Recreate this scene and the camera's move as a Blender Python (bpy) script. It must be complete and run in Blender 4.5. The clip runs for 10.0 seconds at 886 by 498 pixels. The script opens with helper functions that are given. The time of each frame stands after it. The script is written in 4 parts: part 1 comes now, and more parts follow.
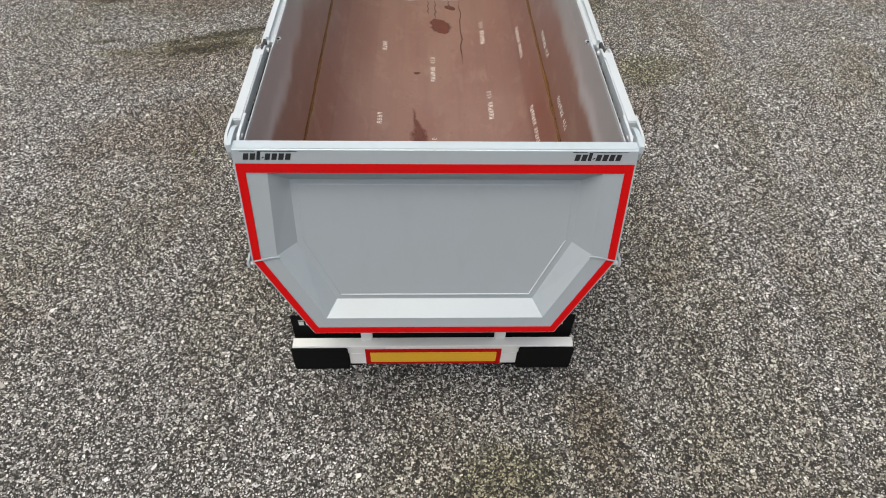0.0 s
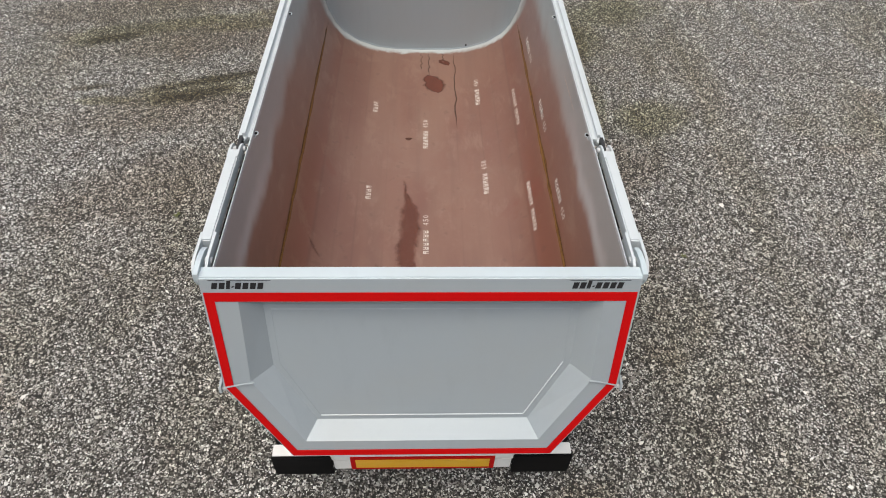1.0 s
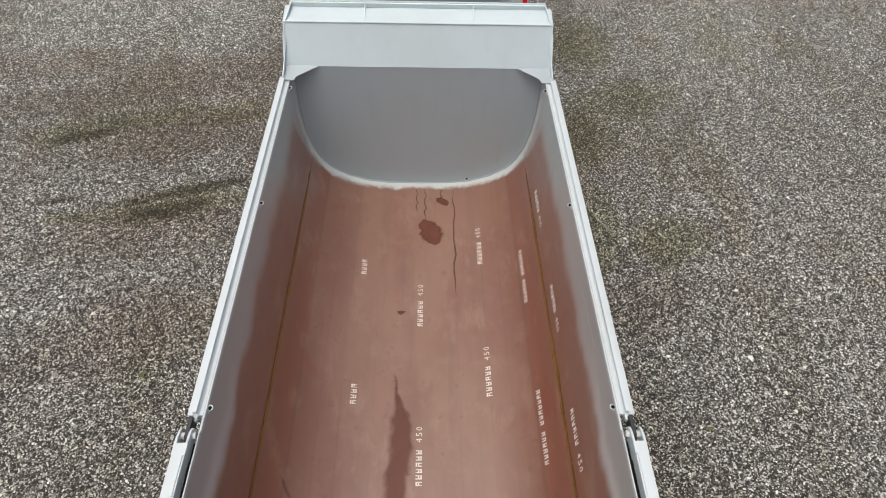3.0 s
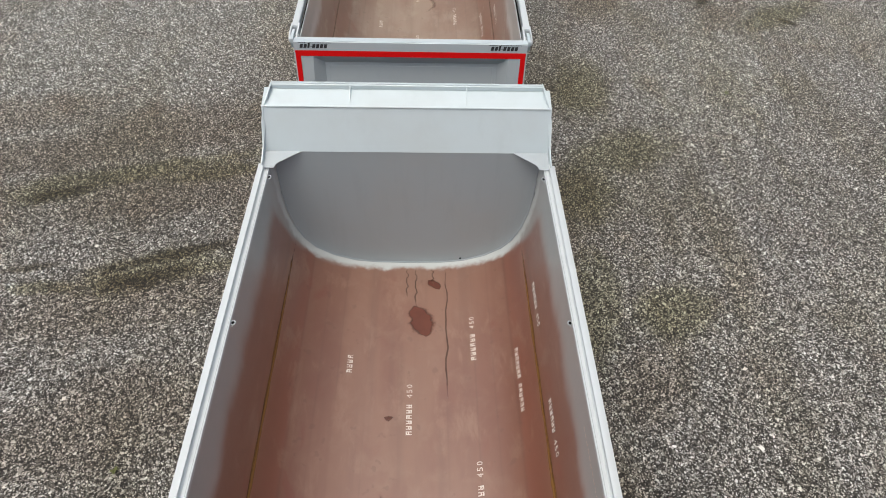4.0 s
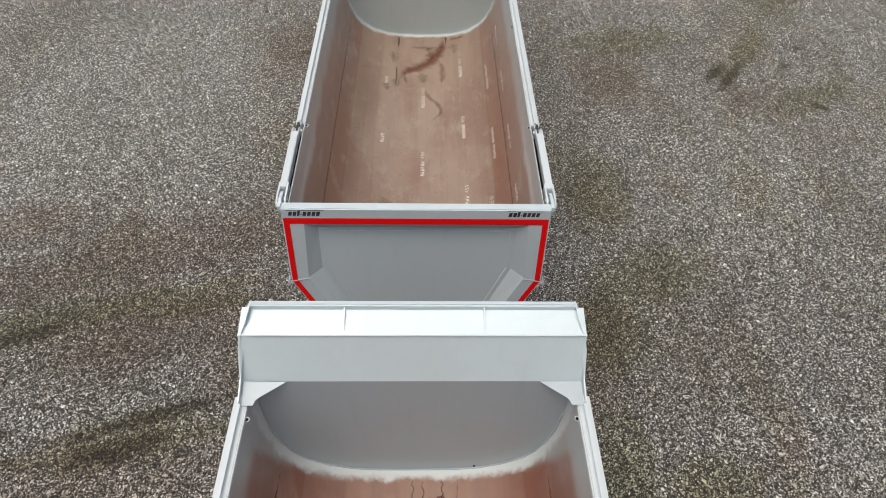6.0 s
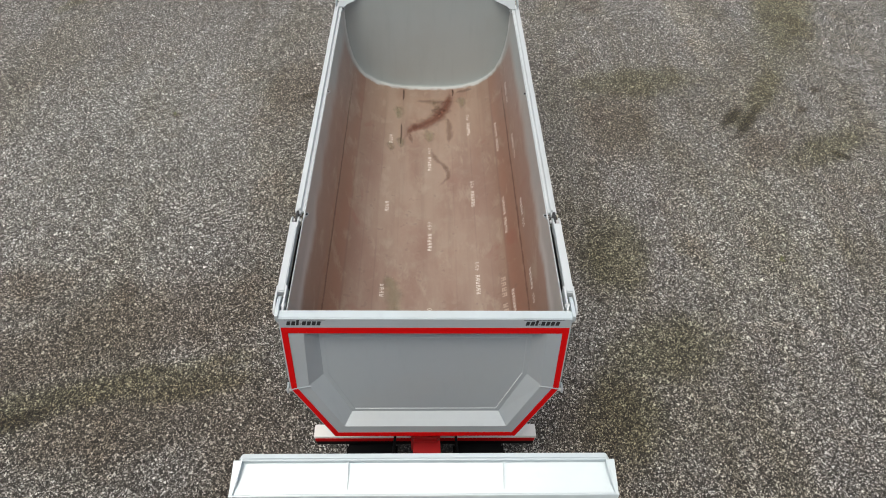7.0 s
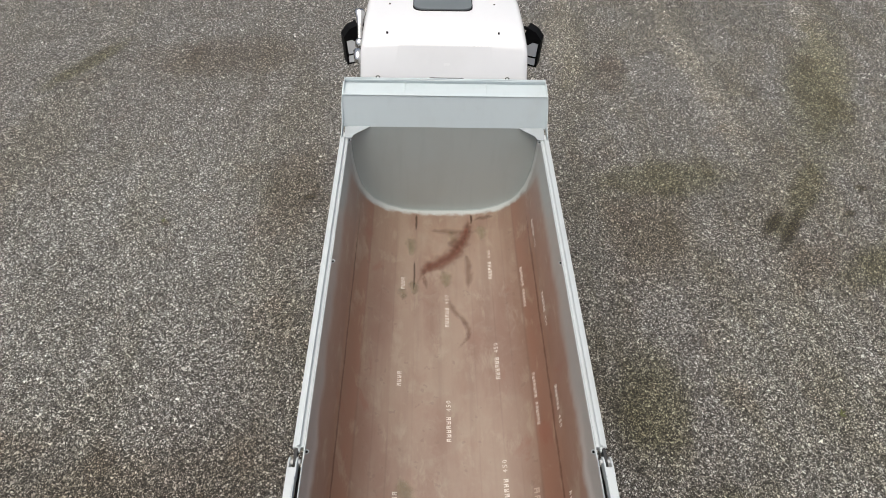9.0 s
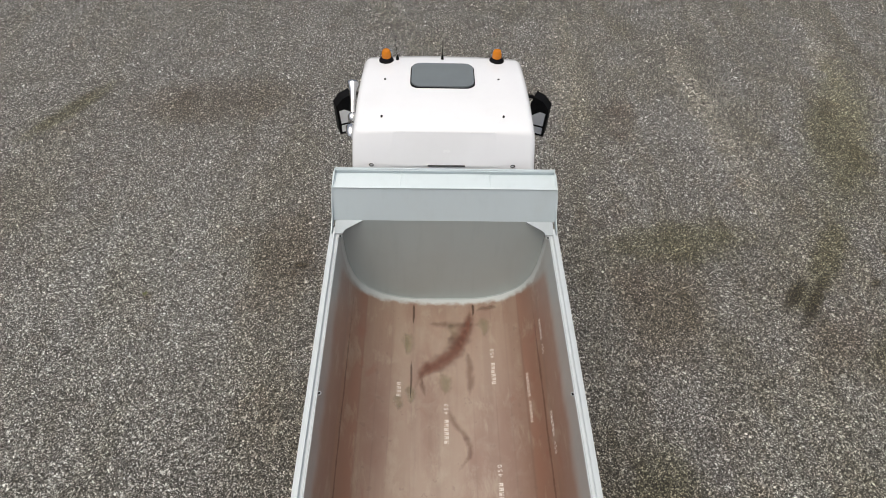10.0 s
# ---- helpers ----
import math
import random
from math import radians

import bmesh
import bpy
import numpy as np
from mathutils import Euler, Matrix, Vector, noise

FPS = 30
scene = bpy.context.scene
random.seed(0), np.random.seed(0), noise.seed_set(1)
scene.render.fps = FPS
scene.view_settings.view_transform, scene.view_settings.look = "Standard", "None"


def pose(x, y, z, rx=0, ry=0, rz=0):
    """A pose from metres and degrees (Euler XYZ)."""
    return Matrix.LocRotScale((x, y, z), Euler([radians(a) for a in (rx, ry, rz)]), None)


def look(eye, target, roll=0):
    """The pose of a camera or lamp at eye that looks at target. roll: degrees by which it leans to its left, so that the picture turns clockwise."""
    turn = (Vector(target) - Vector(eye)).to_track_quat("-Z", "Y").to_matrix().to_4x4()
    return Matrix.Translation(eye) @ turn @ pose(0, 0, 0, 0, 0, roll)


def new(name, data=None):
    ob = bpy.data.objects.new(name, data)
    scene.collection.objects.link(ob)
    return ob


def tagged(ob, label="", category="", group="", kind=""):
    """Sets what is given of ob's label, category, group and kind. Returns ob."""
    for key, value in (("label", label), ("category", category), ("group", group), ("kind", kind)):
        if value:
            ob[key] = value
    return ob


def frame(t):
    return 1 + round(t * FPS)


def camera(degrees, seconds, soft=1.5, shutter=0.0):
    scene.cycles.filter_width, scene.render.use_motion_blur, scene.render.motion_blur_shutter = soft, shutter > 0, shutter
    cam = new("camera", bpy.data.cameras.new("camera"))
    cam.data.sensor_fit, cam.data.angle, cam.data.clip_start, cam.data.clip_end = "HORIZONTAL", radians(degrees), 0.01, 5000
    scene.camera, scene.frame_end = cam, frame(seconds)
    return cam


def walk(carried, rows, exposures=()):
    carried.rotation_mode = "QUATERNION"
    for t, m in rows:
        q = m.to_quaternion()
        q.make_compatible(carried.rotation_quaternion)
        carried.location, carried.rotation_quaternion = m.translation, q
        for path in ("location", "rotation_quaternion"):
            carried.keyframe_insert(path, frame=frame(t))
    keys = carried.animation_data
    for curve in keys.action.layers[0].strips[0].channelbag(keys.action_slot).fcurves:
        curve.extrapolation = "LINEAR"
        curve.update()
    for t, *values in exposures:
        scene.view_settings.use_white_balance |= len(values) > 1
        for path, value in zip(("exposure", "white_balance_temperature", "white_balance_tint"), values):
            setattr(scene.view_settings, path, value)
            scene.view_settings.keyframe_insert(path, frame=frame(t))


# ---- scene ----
cam = camera(70.0, 10.0, soft=0.95)
PATH = [
    (0, (-0.089, -3.093, 5.14), (-0.025, -1.757, 3.652), 2.0),
    (0.5, (-0.038, -2.732, 5.268), (0.024, -1.396, 3.781), 2.0),
    (1, (0.004, -2.299, 5.428), (0.066, -0.964, 3.941), 2.0),
    (1.5, (0.037, -1.84, 5.582), (0.099, -0.502, 4.097), 2.1),
    (2, (0.047, -1.34, 5.739), (0.109, -0.008, 4.249), 2.2),
    (2.5, (0.04, -0.875, 5.876), (0.1, 0.454, 4.383), 2.2),
    (4, (0.14, 0.469, 6.275), (0.203, 1.805, 4.789), 2.3),
    (4.5, (0.161, 0.962, 6.387), (0.228, 2.306, 4.907), 2.5),
    (5, (0.141, 1.456, 6.517), (0.209, 2.805, 5.041), 2.4),
    (5.5, (0.109, 1.931, 6.65), (0.171, 3.282, 5.176), 2.2),
    (7, (-0.001, 3.439, 7.082), (0.052, 4.797, 5.615), 1.9),
    (7.5, (-0.07, 3.967, 7.218), (-0.017, 5.329, 5.755), 1.9),
    (8, (-0.137, 4.512, 7.351), (-0.082, 5.879, 5.892), 2.1),
    (8.5, (-0.187, 5.059, 7.5), (-0.136, 6.426, 6.042), 2.0),
    (9, (-0.211, 5.619, 7.65), (-0.161, 6.987, 6.193), 2.0),
    (9.5, (-0.193, 6.276, 7.843), (-0.143, 7.637, 6.378), 2.1),
    (10, (-0.179, 6.996, 8.008), (-0.134, 8.358, 6.544), 1.9),
]
EXPO = [(0.0, 0.0, 6500.0, 5.0), (2.5, -0.03, 6500.0, 5.0), (4.5, -0.05, 6500.0, 5.0), (7.0, -0.11, 6550.0, 5.0), (8.5, -0.10, 6600.0, 5.0), (10.0, -0.24, 6600.0, 5.0)]
walk(cam, [(t, look(eye, target, roll)) for t, eye, target, roll in PATH], EXPO)

# ---- light: overcast sky, a wide weak sun high behind ----
SUN_AZ, SUN_EL = radians(-138), radians(74)
world = bpy.data.worlds.new("world")
scene.world = world
world.use_nodes = True
wn = world.node_tree
sky = wn.nodes.new("ShaderNodeTexSky")
sky.sky_type, sky.sun_disc = "NISHITA", False
sky.sun_elevation, sky.sun_rotation = SUN_EL, SUN_AZ
sky.air_density, sky.dust_density, sky.ozone_density = 0.7, 8.0, 1.0
cloud = wn.nodes.new("ShaderNodeHueSaturation")
cloud.inputs["Saturation"].default_value = 0.75
wn.links.new(sky.outputs[0], cloud.inputs["Color"])
wn.links.new(cloud.outputs[0], wn.nodes["Background"].inputs[0])
wn.nodes["Background"].inputs[1].default_value = 0.182
lamp = bpy.data.lights.new("sun", "SUN")
lamp.energy, lamp.angle, lamp.color = 0.60, radians(70), (1.0, 0.955, 0.90)
sun = new("sun", lamp)
sun.matrix_world = look((60 * math.cos(SUN_EL) * math.sin(SUN_AZ), 60 * math.cos(SUN_EL) * math.cos(SUN_AZ), 60 * math.sin(SUN_EL)), (0, 0, 0))


# ---- materials ----
class Nodes:
    """A small node-building helper for one material."""

    def __init__(self, name):
        self.mat = bpy.data.materials.new(name)
        self.mat.use_nodes = True
        self.t = self.mat.node_tree
        self.bsdf = self.t.nodes["Principled BSDF"]

    def add(self, kind, **inputs):
        n = self.t.nodes.new(kind)
        for k, v in inputs.items():
            self.put(n.inputs[k.replace("_", " ")], v)
        return n

    def put(self, socket, v):
        if hasattr(v, "is_output"):
            self.t.links.new(v, socket)
        else:
            socket.default_value = v

    def coords(self, kind="Object"):
        return self.t.nodes.new("ShaderNodeTexCoord").outputs[kind]

    def xyz(self, vec):
        n = self.t.nodes.new("ShaderNodeSeparateXYZ")
        self.put(n.inputs[0], vec)
        return n.outputs

    def scaled(self, vec, s, loc=(0, 0, 0)):
        n = self.t.nodes.new("ShaderNodeMapping")
        self.put(n.inputs[0], vec)
        n.inputs["Scale"].default_value = s
        n.inputs["Location"].default_value = loc
        return n.outputs[0]

    def noise(self, vec, scale, detail=4.0, rough=0.55, distortion=0.0):
        n = self.t.nodes.new("ShaderNodeTexNoise")
        self.put(n.inputs["Vector"], vec)
        n.inputs["Scale"].default_value, n.inputs["Detail"].default_value = scale, detail
        n.inputs["Roughness"].default_value, n.inputs["Distortion"].default_value = rough, distortion
        return n.outputs["Fac"]

    def math(self, op, a, b=0.0, c=0.0, clamp=False):
        n = self.t.nodes.new("ShaderNodeMath")
        n.operation, n.use_clamp = op, clamp
        for s, v in zip(n.inputs, (a, b, c)):
            self.put(s, v)
        return n.outputs[0]

    def band(self, v, lo, hi, to_lo=0.0, to_hi=1.0):
        n = self.t.nodes.new("ShaderNodeMapRange")
        n.interpolation_type = "SMOOTHSTEP"
        for s, x in zip(n.inputs, (v, lo, hi, to_lo, to_hi)):
            self.put(s, x)
        return n.outputs[0]

    def mix(self, f, a, b, blend="MIX"):
        n = self.t.nodes.new("ShaderNodeMix")
        n.data_type, n.blend_type = "RGBA", blend
        self.put(n.inputs[0], f)
        self.put(n.inputs[6], a if hasattr(a, "is_output") else (*a, 1))
        self.put(n.inputs[7], b if hasattr(b, "is_output") else (*b, 1))
        return n.outputs[2]

    def ramp(self, f, stops):
        n = self.t.nodes.new("ShaderNodeValToRGB")
        self.put(n.inputs[0], f)
        e = n.color_ramp.elements
        while len(e) < len(stops):
            e.new(0.5)
        for el, (p, c) in zip(e, stops):
            el.position, el.color = p, (*c, 1)
        return n.outputs[0]

    def bump(self, height, strength=0.2, distance=0.01):
        n = self.t.nodes.new("ShaderNodeBump")
        n.inputs["Strength"].default_value, n.inputs["Distance"].default_value = strength, distance
        self.put(n.inputs["Height"], height)
        self.put(self.bsdf.inputs["Normal"], n.outputs[0])

    def done(self, colour, rough=0.5, metal=0.0, coat=0.0, gloss=0.5):
        self.put(self.bsdf.inputs["Base Color"], colour if hasattr(colour, "is_output") else (*colour, 1))
        self.put(self.bsdf.inputs["Roughness"], rough)
        self.put(self.bsdf.inputs["Metallic"], metal)
        self.put(self.bsdf.inputs["Coat Weight"], coat)
        self.put(self.bsdf.inputs["Specular IOR Level"], gloss)
        return self.mat


def painted(name, colour, rough=0.35, dirt=(0.35, 0.33, 0.29), amount=0.35, coat=0.0, gloss=0.5, metal=0.0):
    """Sprayed steel: a slow tone change, thin dust, an orange-peel relief."""
    m = Nodes(name)
    p = m.coords()
    big, fine = m.noise(p, 1.3, 4), m.noise(p, 38, 3)
    c = m.mix(m.math("MULTIPLY", m.band(big, 0.42, 0.75), amount), colour, tuple(0.55 * a + 0.45 * b for a, b in zip(colour, dirt)))
    streak = m.noise(m.scaled(p, (9, 9, 1.2)), 1.0, 5)
    c = m.mix(m.math("MULTIPLY", m.band(streak, 0.5, 0.8), amount * 0.6), c, tuple(0.8 * a for a in colour))
    m.bump(fine, 0.05, 0.002)
    return m.done(c, m.math("ADD", m.math("MULTIPLY", big, 0.2), rough - 0.08), metal, coat, gloss)


PAINT = painted("silver_grey_paint", (0.53, 0.60, 0.632), 0.40, metal=0.22)
# darker silver grey; weaker light on tailgate and corner plates put into the colour
PAINT_DIM = painted("dimmed_grey_paint", (0.34, 0.38, 0.408), 0.46, metal=0.18)
RAIL = painted("pale_rail_paint", (0.52, 0.557, 0.58), 0.36, amount=0.25)
INNER = painted("grey_inside_paint", (0.345, 0.39, 0.415), 0.45, amount=0.4, metal=0.15)
INNER_PALE = painted("pale_grey_inside_paint", (0.43, 0.485, 0.48), 0.45, amount=0.4, metal=0.15)
WHITE = painted("white_cab_paint", (0.76, 0.77, 0.80), 0.22, amount=0.15, coat=0.4)
BEAM = painted("white_beam_paint", (0.83, 0.83, 0.81), 0.4, amount=0.2)
RED = painted("red_paint", (0.42, 0.012, 0.014), 0.38, (0.2, 0.05, 0.04), 0.3)
CHASSIS = painted("dark_chassis_paint", (0.022, 0.022, 0.024), 0.5, (0.1, 0.09, 0.08), 0.5)
BLACK = painted("black_plastic", (0.004, 0.004, 0.0045), 0.6, (0.02, 0.02, 0.018), 0.2, gloss=0.10)
RUBBER = painted("tyre_rubber", (0.02, 0.02, 0.02), 0.75, (0.12, 0.11, 0.1), 0.6)
STEEL = painted("galvanised_steel", (0.5, 0.51, 0.52), 0.4, amount=0.5)


def plain(name, colour, rough=0.5, metal=0.0, grain=25.0, vary=0.15, gloss=0.5):
    m = Nodes(name)
    n = m.noise(m.coords(), grain, 3)
    c = m.mix(m.math("MULTIPLY", n, vary), colour, tuple(0.4 * a for a in colour))
    return m.done(c, rough, metal, gloss=gloss)


TAPE = plain("red_reflective_tape", (0.50, 0.002, 0.003), 0.6, 0.0, 60, 0.15, 0.12)
YELLOW = plain("yellow_reflective_sheet", (0.86, 0.47, 0.025), 0.4, 0.0, 90, 0.2)
INK = plain("black_lettering_film", (0.012, 0.012, 0.014), 0.4)
INK_WHITE = plain("white_print", (0.7, 0.7, 0.68), 0.6)
CHROME = plain("chrome", (0.72, 0.72, 0.72), 0.16, 1.0)
AMBER = plain("amber_lens", (0.62, 0.20, 0.010), 0.25)
SMOKED = plain("smoked_roof_glass", (0.16, 0.18, 0.19), 0.15, 0.0, 4, 0.3)
MIRROR = plain("mirror_glass", (0.9, 0.9, 0.9), 0.03, 1.0, 4, 0.02)


def stencil_paint(name, colour):
    m = Nodes(name)
    worn = m.noise(m.coords(), 70, 4)
    c = m.mix(m.band(worn, 0.48, 0.70), colour, (0.40, 0.28, 0.22))
    return m.done(c, 0.6)


def primed_steel(name, base, dark, front, tan):
    """Red-brown shop primer on wear plate, with grey paint sprayed over the upper sides and round the front wall."""
    m = Nodes(name)
    p = m.coords()
    x, y, z = m.xyz(p)
    big, mid = m.noise(m.scaled(p, (1.6, 0.5, 1.6)), 1.6, 5), m.noise(p, 5.5, 5, 0.6, 0.4)
    fine = m.noise(p, 60, 3)
    c = m.mix(m.band(big, 0.38, 0.68), base, dark)
    c = m.mix(m.math("MULTIPLY", m.band(mid, 0.46, 0.72), 0.42), c, tan)
    streak = m.noise(m.scaled(p, (6.5, 0.35, 3)), 1.0, 3)
    c = m.mix(m.math("MULTIPLY", m.band(streak, 0.48, 0.72), 0.3), c, tuple(0.7 * v for v in dark))
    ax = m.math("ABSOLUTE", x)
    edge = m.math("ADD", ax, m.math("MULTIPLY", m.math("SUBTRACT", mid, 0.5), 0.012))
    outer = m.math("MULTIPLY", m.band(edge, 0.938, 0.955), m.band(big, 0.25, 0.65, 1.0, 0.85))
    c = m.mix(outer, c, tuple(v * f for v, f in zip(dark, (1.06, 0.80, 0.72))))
    # darker steps at the folds: facet shading put into the colour, normals being smooth
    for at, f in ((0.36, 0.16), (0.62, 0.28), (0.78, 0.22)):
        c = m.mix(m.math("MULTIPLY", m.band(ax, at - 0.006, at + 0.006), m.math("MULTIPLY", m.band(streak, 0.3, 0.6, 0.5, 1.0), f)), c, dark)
    scuff = m.noise(m.scaled(p, (2.2, 1.0, 2.2), (3, 7, 0)), 2.4, 6, 0.62, 0.3)
    c = m.mix(m.math("MULTIPLY", m.band(scuff, 0.52, 0.70), 0.5), c, tuple(1.12 * v for v in tan))
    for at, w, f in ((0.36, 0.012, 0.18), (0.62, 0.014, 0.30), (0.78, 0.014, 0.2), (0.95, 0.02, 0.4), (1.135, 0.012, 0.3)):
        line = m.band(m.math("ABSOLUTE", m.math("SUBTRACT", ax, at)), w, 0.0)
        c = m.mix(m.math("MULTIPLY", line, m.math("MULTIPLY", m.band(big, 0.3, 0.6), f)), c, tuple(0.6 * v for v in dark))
    spots = m.noise(p, 11, 2, 0.5)
    c = m.mix(m.math("MULTIPLY", m.band(spots, 0.66, 0.72), 0.35), c, tuple(0.7 * v for v in dark))
    blotch = m.noise(m.scaled(p, (1.0, 0.6, 0.8), (5, 1, 2)), 3.1, 5, 0.6, 0.5)
    c = m.mix(m.math("MULTIPLY", m.band(blotch, 0.56, 0.66), m.band(ax, 0.6, 0.96, 0.15, 0.55)), c, tuple(v * f for v, f in zip(dark, (1.0, 0.62, 0.55))))
    drift = m.noise(m.scaled(p, (1, 1.1, 0.6)), 1.7, 3)
    wob = m.math("MULTIPLY", m.math("SUBTRACT", drift, 0.5), 0.30)
    high = m.band(m.math("ADD", z, wob), 2.10, 2.40)
    ends = m.band(m.math("ADD", y, m.math("MULTIPLY", m.math("SUBTRACT", m.noise(p, 6.5, 4, 0.6), 0.5), 0.17)), front - 0.125, front - 0.045)
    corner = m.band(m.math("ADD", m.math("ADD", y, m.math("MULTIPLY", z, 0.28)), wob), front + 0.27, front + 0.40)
    c = m.mix(high, c, (0.275, 0.31, 0.312))
    # pale edge of the overspray, with the glossy streak near the rear painted in
    mist_glint = m.math("MULTIPLY", m.math("MULTIPLY", high, m.math("SUBTRACT", 1.0, high)), m.band(y, 2.6, 0.8, 0.6, 3.2))
    c = m.mix(mist_glint, c, (0.50, 0.53, 0.54))
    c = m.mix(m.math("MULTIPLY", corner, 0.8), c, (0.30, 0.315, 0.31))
    c = m.mix(ends, c, (0.47, 0.50, 0.50))
    m.bump(m.math("ADD", fine, m.math("MULTIPLY", mid, 2.0)), 0.06, 0.004)
    m.put(m.bsdf.inputs["Sheen Weight"], 0.12)
    m.put(m.bsdf.inputs["Sheen Roughness"], 0.45)
    m.put(m.bsdf.inputs["Coat Roughness"], 0.32)
    return m.done(c, m.math("SUBTRACT", m.math("ADD", 0.36, m.math("MULTIPLY", mid, 0.22)), m.math("MULTIPLY", high, 0.12)), coat=0.62, gloss=0.8)


def wet_stain(name, colour, rough, strength=0.85, ragged=1.1, soft=0.5):
    """A stain that soaks out towards its edge; the mesh carries how far inside the outline a place lies."""
    m = Nodes(name)
    n = m.noise(m.coords(), 7, 5, 0.6, 0.5)
    c = m.mix(n, tuple(0.65 * v for v in colour), tuple(1.3 * v for v in colour))
    at = m.t.nodes.new("ShaderNodeAttribute")
    at.attribute_name = "inside"
    wob = m.math("MULTIPLY", m.math("SUBTRACT", m.noise(m.coords(), 9, 6, 0.6), 0.5), ragged)
    m.put(m.bsdf.inputs["Alpha"], m.math("MULTIPLY", m.band(m.math("ADD", at.outputs["Fac"], wob), 0.12, soft), strength))
    return m.done(c, rough)


STENCIL = stencil_paint("stencil_paint", (0.64, 0.59, 0.54))
STENCIL_SIDE = stencil_paint("side_stencil_paint", (0.84, 0.81, 0.77))
STENCIL_FAINT = stencil_paint("rubbed_stencil_paint", (0.42, 0.33, 0.27))
STAIN_RED = wet_stain("rusty_water_stain", (0.118, 0.033, 0.019), 0.55, 0.85, 0.8, 0.5)
STAIN_DARK = wet_stain("dark_water_stain", (0.130, 0.038, 0.022), 0.55, 0.68, 0.9, 0.6)
STAIN_RUST = wet_stain("rust_red_stain", (0.150, 0.050, 0.029), 0.5, 0.72, 0.9, 1.0)
STAIN_SOFT = wet_stain("faint_rusty_stain", (0.16, 0.075, 0.048), 0.55, 0.36, 1.2, 1.0)
STAIN_MOSS = wet_stain("greenish_silt_stain", (0.30, 0.262, 0.165), 0.7, 0.42, 1.2, 1.0)
SEAM_RUST = wet_stain("rusty_weld_seam", (0.27, 0.135, 0.032), 0.6, 0.8, 0.6)
SEAM_DARK = wet_stain("dark_weld_seam", (0.085, 0.045, 0.03), 0.6, 0.6, 0.7)

# stains, moss, tyre scuffs and some painted shade on the gravel: x, y, half length along, half width, turn in degrees,
# kind
GROUND_PATCHES = [
    (-3.05, 6.0, 0.95, 0.09, 17, "dark"), (-3.30, 5.6, 0.56, 0.15, 18, "dark"), (-3.3, 5.72, 0.95, 0.3, 18, "moss"), (-2.75, 5.75, 0.7, 0.14, 17, "moss"), (-4.85, 5.75, 0.32, 0.07, 10, "dark"),
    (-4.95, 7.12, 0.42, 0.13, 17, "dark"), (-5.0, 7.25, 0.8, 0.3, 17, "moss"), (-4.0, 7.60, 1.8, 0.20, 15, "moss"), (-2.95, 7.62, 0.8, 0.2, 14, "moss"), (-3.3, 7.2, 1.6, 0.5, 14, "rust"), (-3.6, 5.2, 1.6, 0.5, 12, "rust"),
    # the rust patches at x 2.0 and -2.0 paint shade beside the vehicles' gap
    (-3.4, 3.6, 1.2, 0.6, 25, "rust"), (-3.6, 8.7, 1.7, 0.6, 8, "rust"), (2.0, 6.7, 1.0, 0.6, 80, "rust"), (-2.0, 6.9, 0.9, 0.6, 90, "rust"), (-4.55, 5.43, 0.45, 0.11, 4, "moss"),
    (3.28, 5.1, 0.6, 0.4, 20, "moss"), (2.75, 4.08, 0.55, 0.4, 60, "rust"), (2.6, 4.0, 0.35, 0.22, 40, "rust"), (2.44, 7.22, 0.8, 0.5, 70, "moss"), (3.23, 8.17, 0.9, 0.5, 20, "moss"), (2.3, 5.2, 0.9, 0.35, 80, "moss"),
    (5.85, 13.5, 0.50, 0.11, 50, "dark"), (6.12, 13.32, 0.62, 0.11, 54, "dark"), (6.0, 13.45, 0.35, 0.2, 50, "moss"), (6.8, 14.4, 1.1, 0.25, 55, "moss"), (7.4, 12.6, 1.0, 0.35, 30, "moss"), (6.2, 12.6, 0.7, 0.35, 50, "rust"),
    (7.87, 14.45, 0.12, 0.09, 0, "dark"), (7.36, 13.76, 0.14, 0.07, 30, "dark"), (7.5, 12.35, 0.22, 0.07, 140, "dark"), (-4.66, 13.35, 0.10, 0.08, 0, "dark"), (-2.3, 14.04, 0.12, 0.07, 0, "dark"),
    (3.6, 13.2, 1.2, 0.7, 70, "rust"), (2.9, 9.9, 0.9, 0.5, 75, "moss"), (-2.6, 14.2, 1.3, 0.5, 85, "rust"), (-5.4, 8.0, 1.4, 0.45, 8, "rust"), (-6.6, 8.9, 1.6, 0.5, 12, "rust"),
    (0.6, -1.05, 0.5, 0.3, 15, "moss"), (1.45, -0.75, 0.62, 0.26, 100, "rust"), (1.35, -0.35, 0.30, 0.25, 0, "rust"), (4.22, 14.65, 1.3, 0.5, 10, "moss"), (3.9, 18.4, 0.9, 0.3, 80, "rust"), (8.6, 18.0, 3.0, 0.7, 66, "moss"),
    (-4.9, 18.8, 1.8, 0.8, 10, "rust"), (-7.8, 18.4, 1.2, 0.22, 62, "moss"), (5.9, 18.6, 3.2, 0.32, 92, "light"), (3.05, 20.3, 2.6, 0.36, 86, "light"), (9.4, 20.5, 3.0, 0.35, 80, "light"), (-5.2, 12.2, 3.6, 2.6, 80, "pale"), (5.2, 10.2, 2.0, 1.2, 70, "pale"),
]


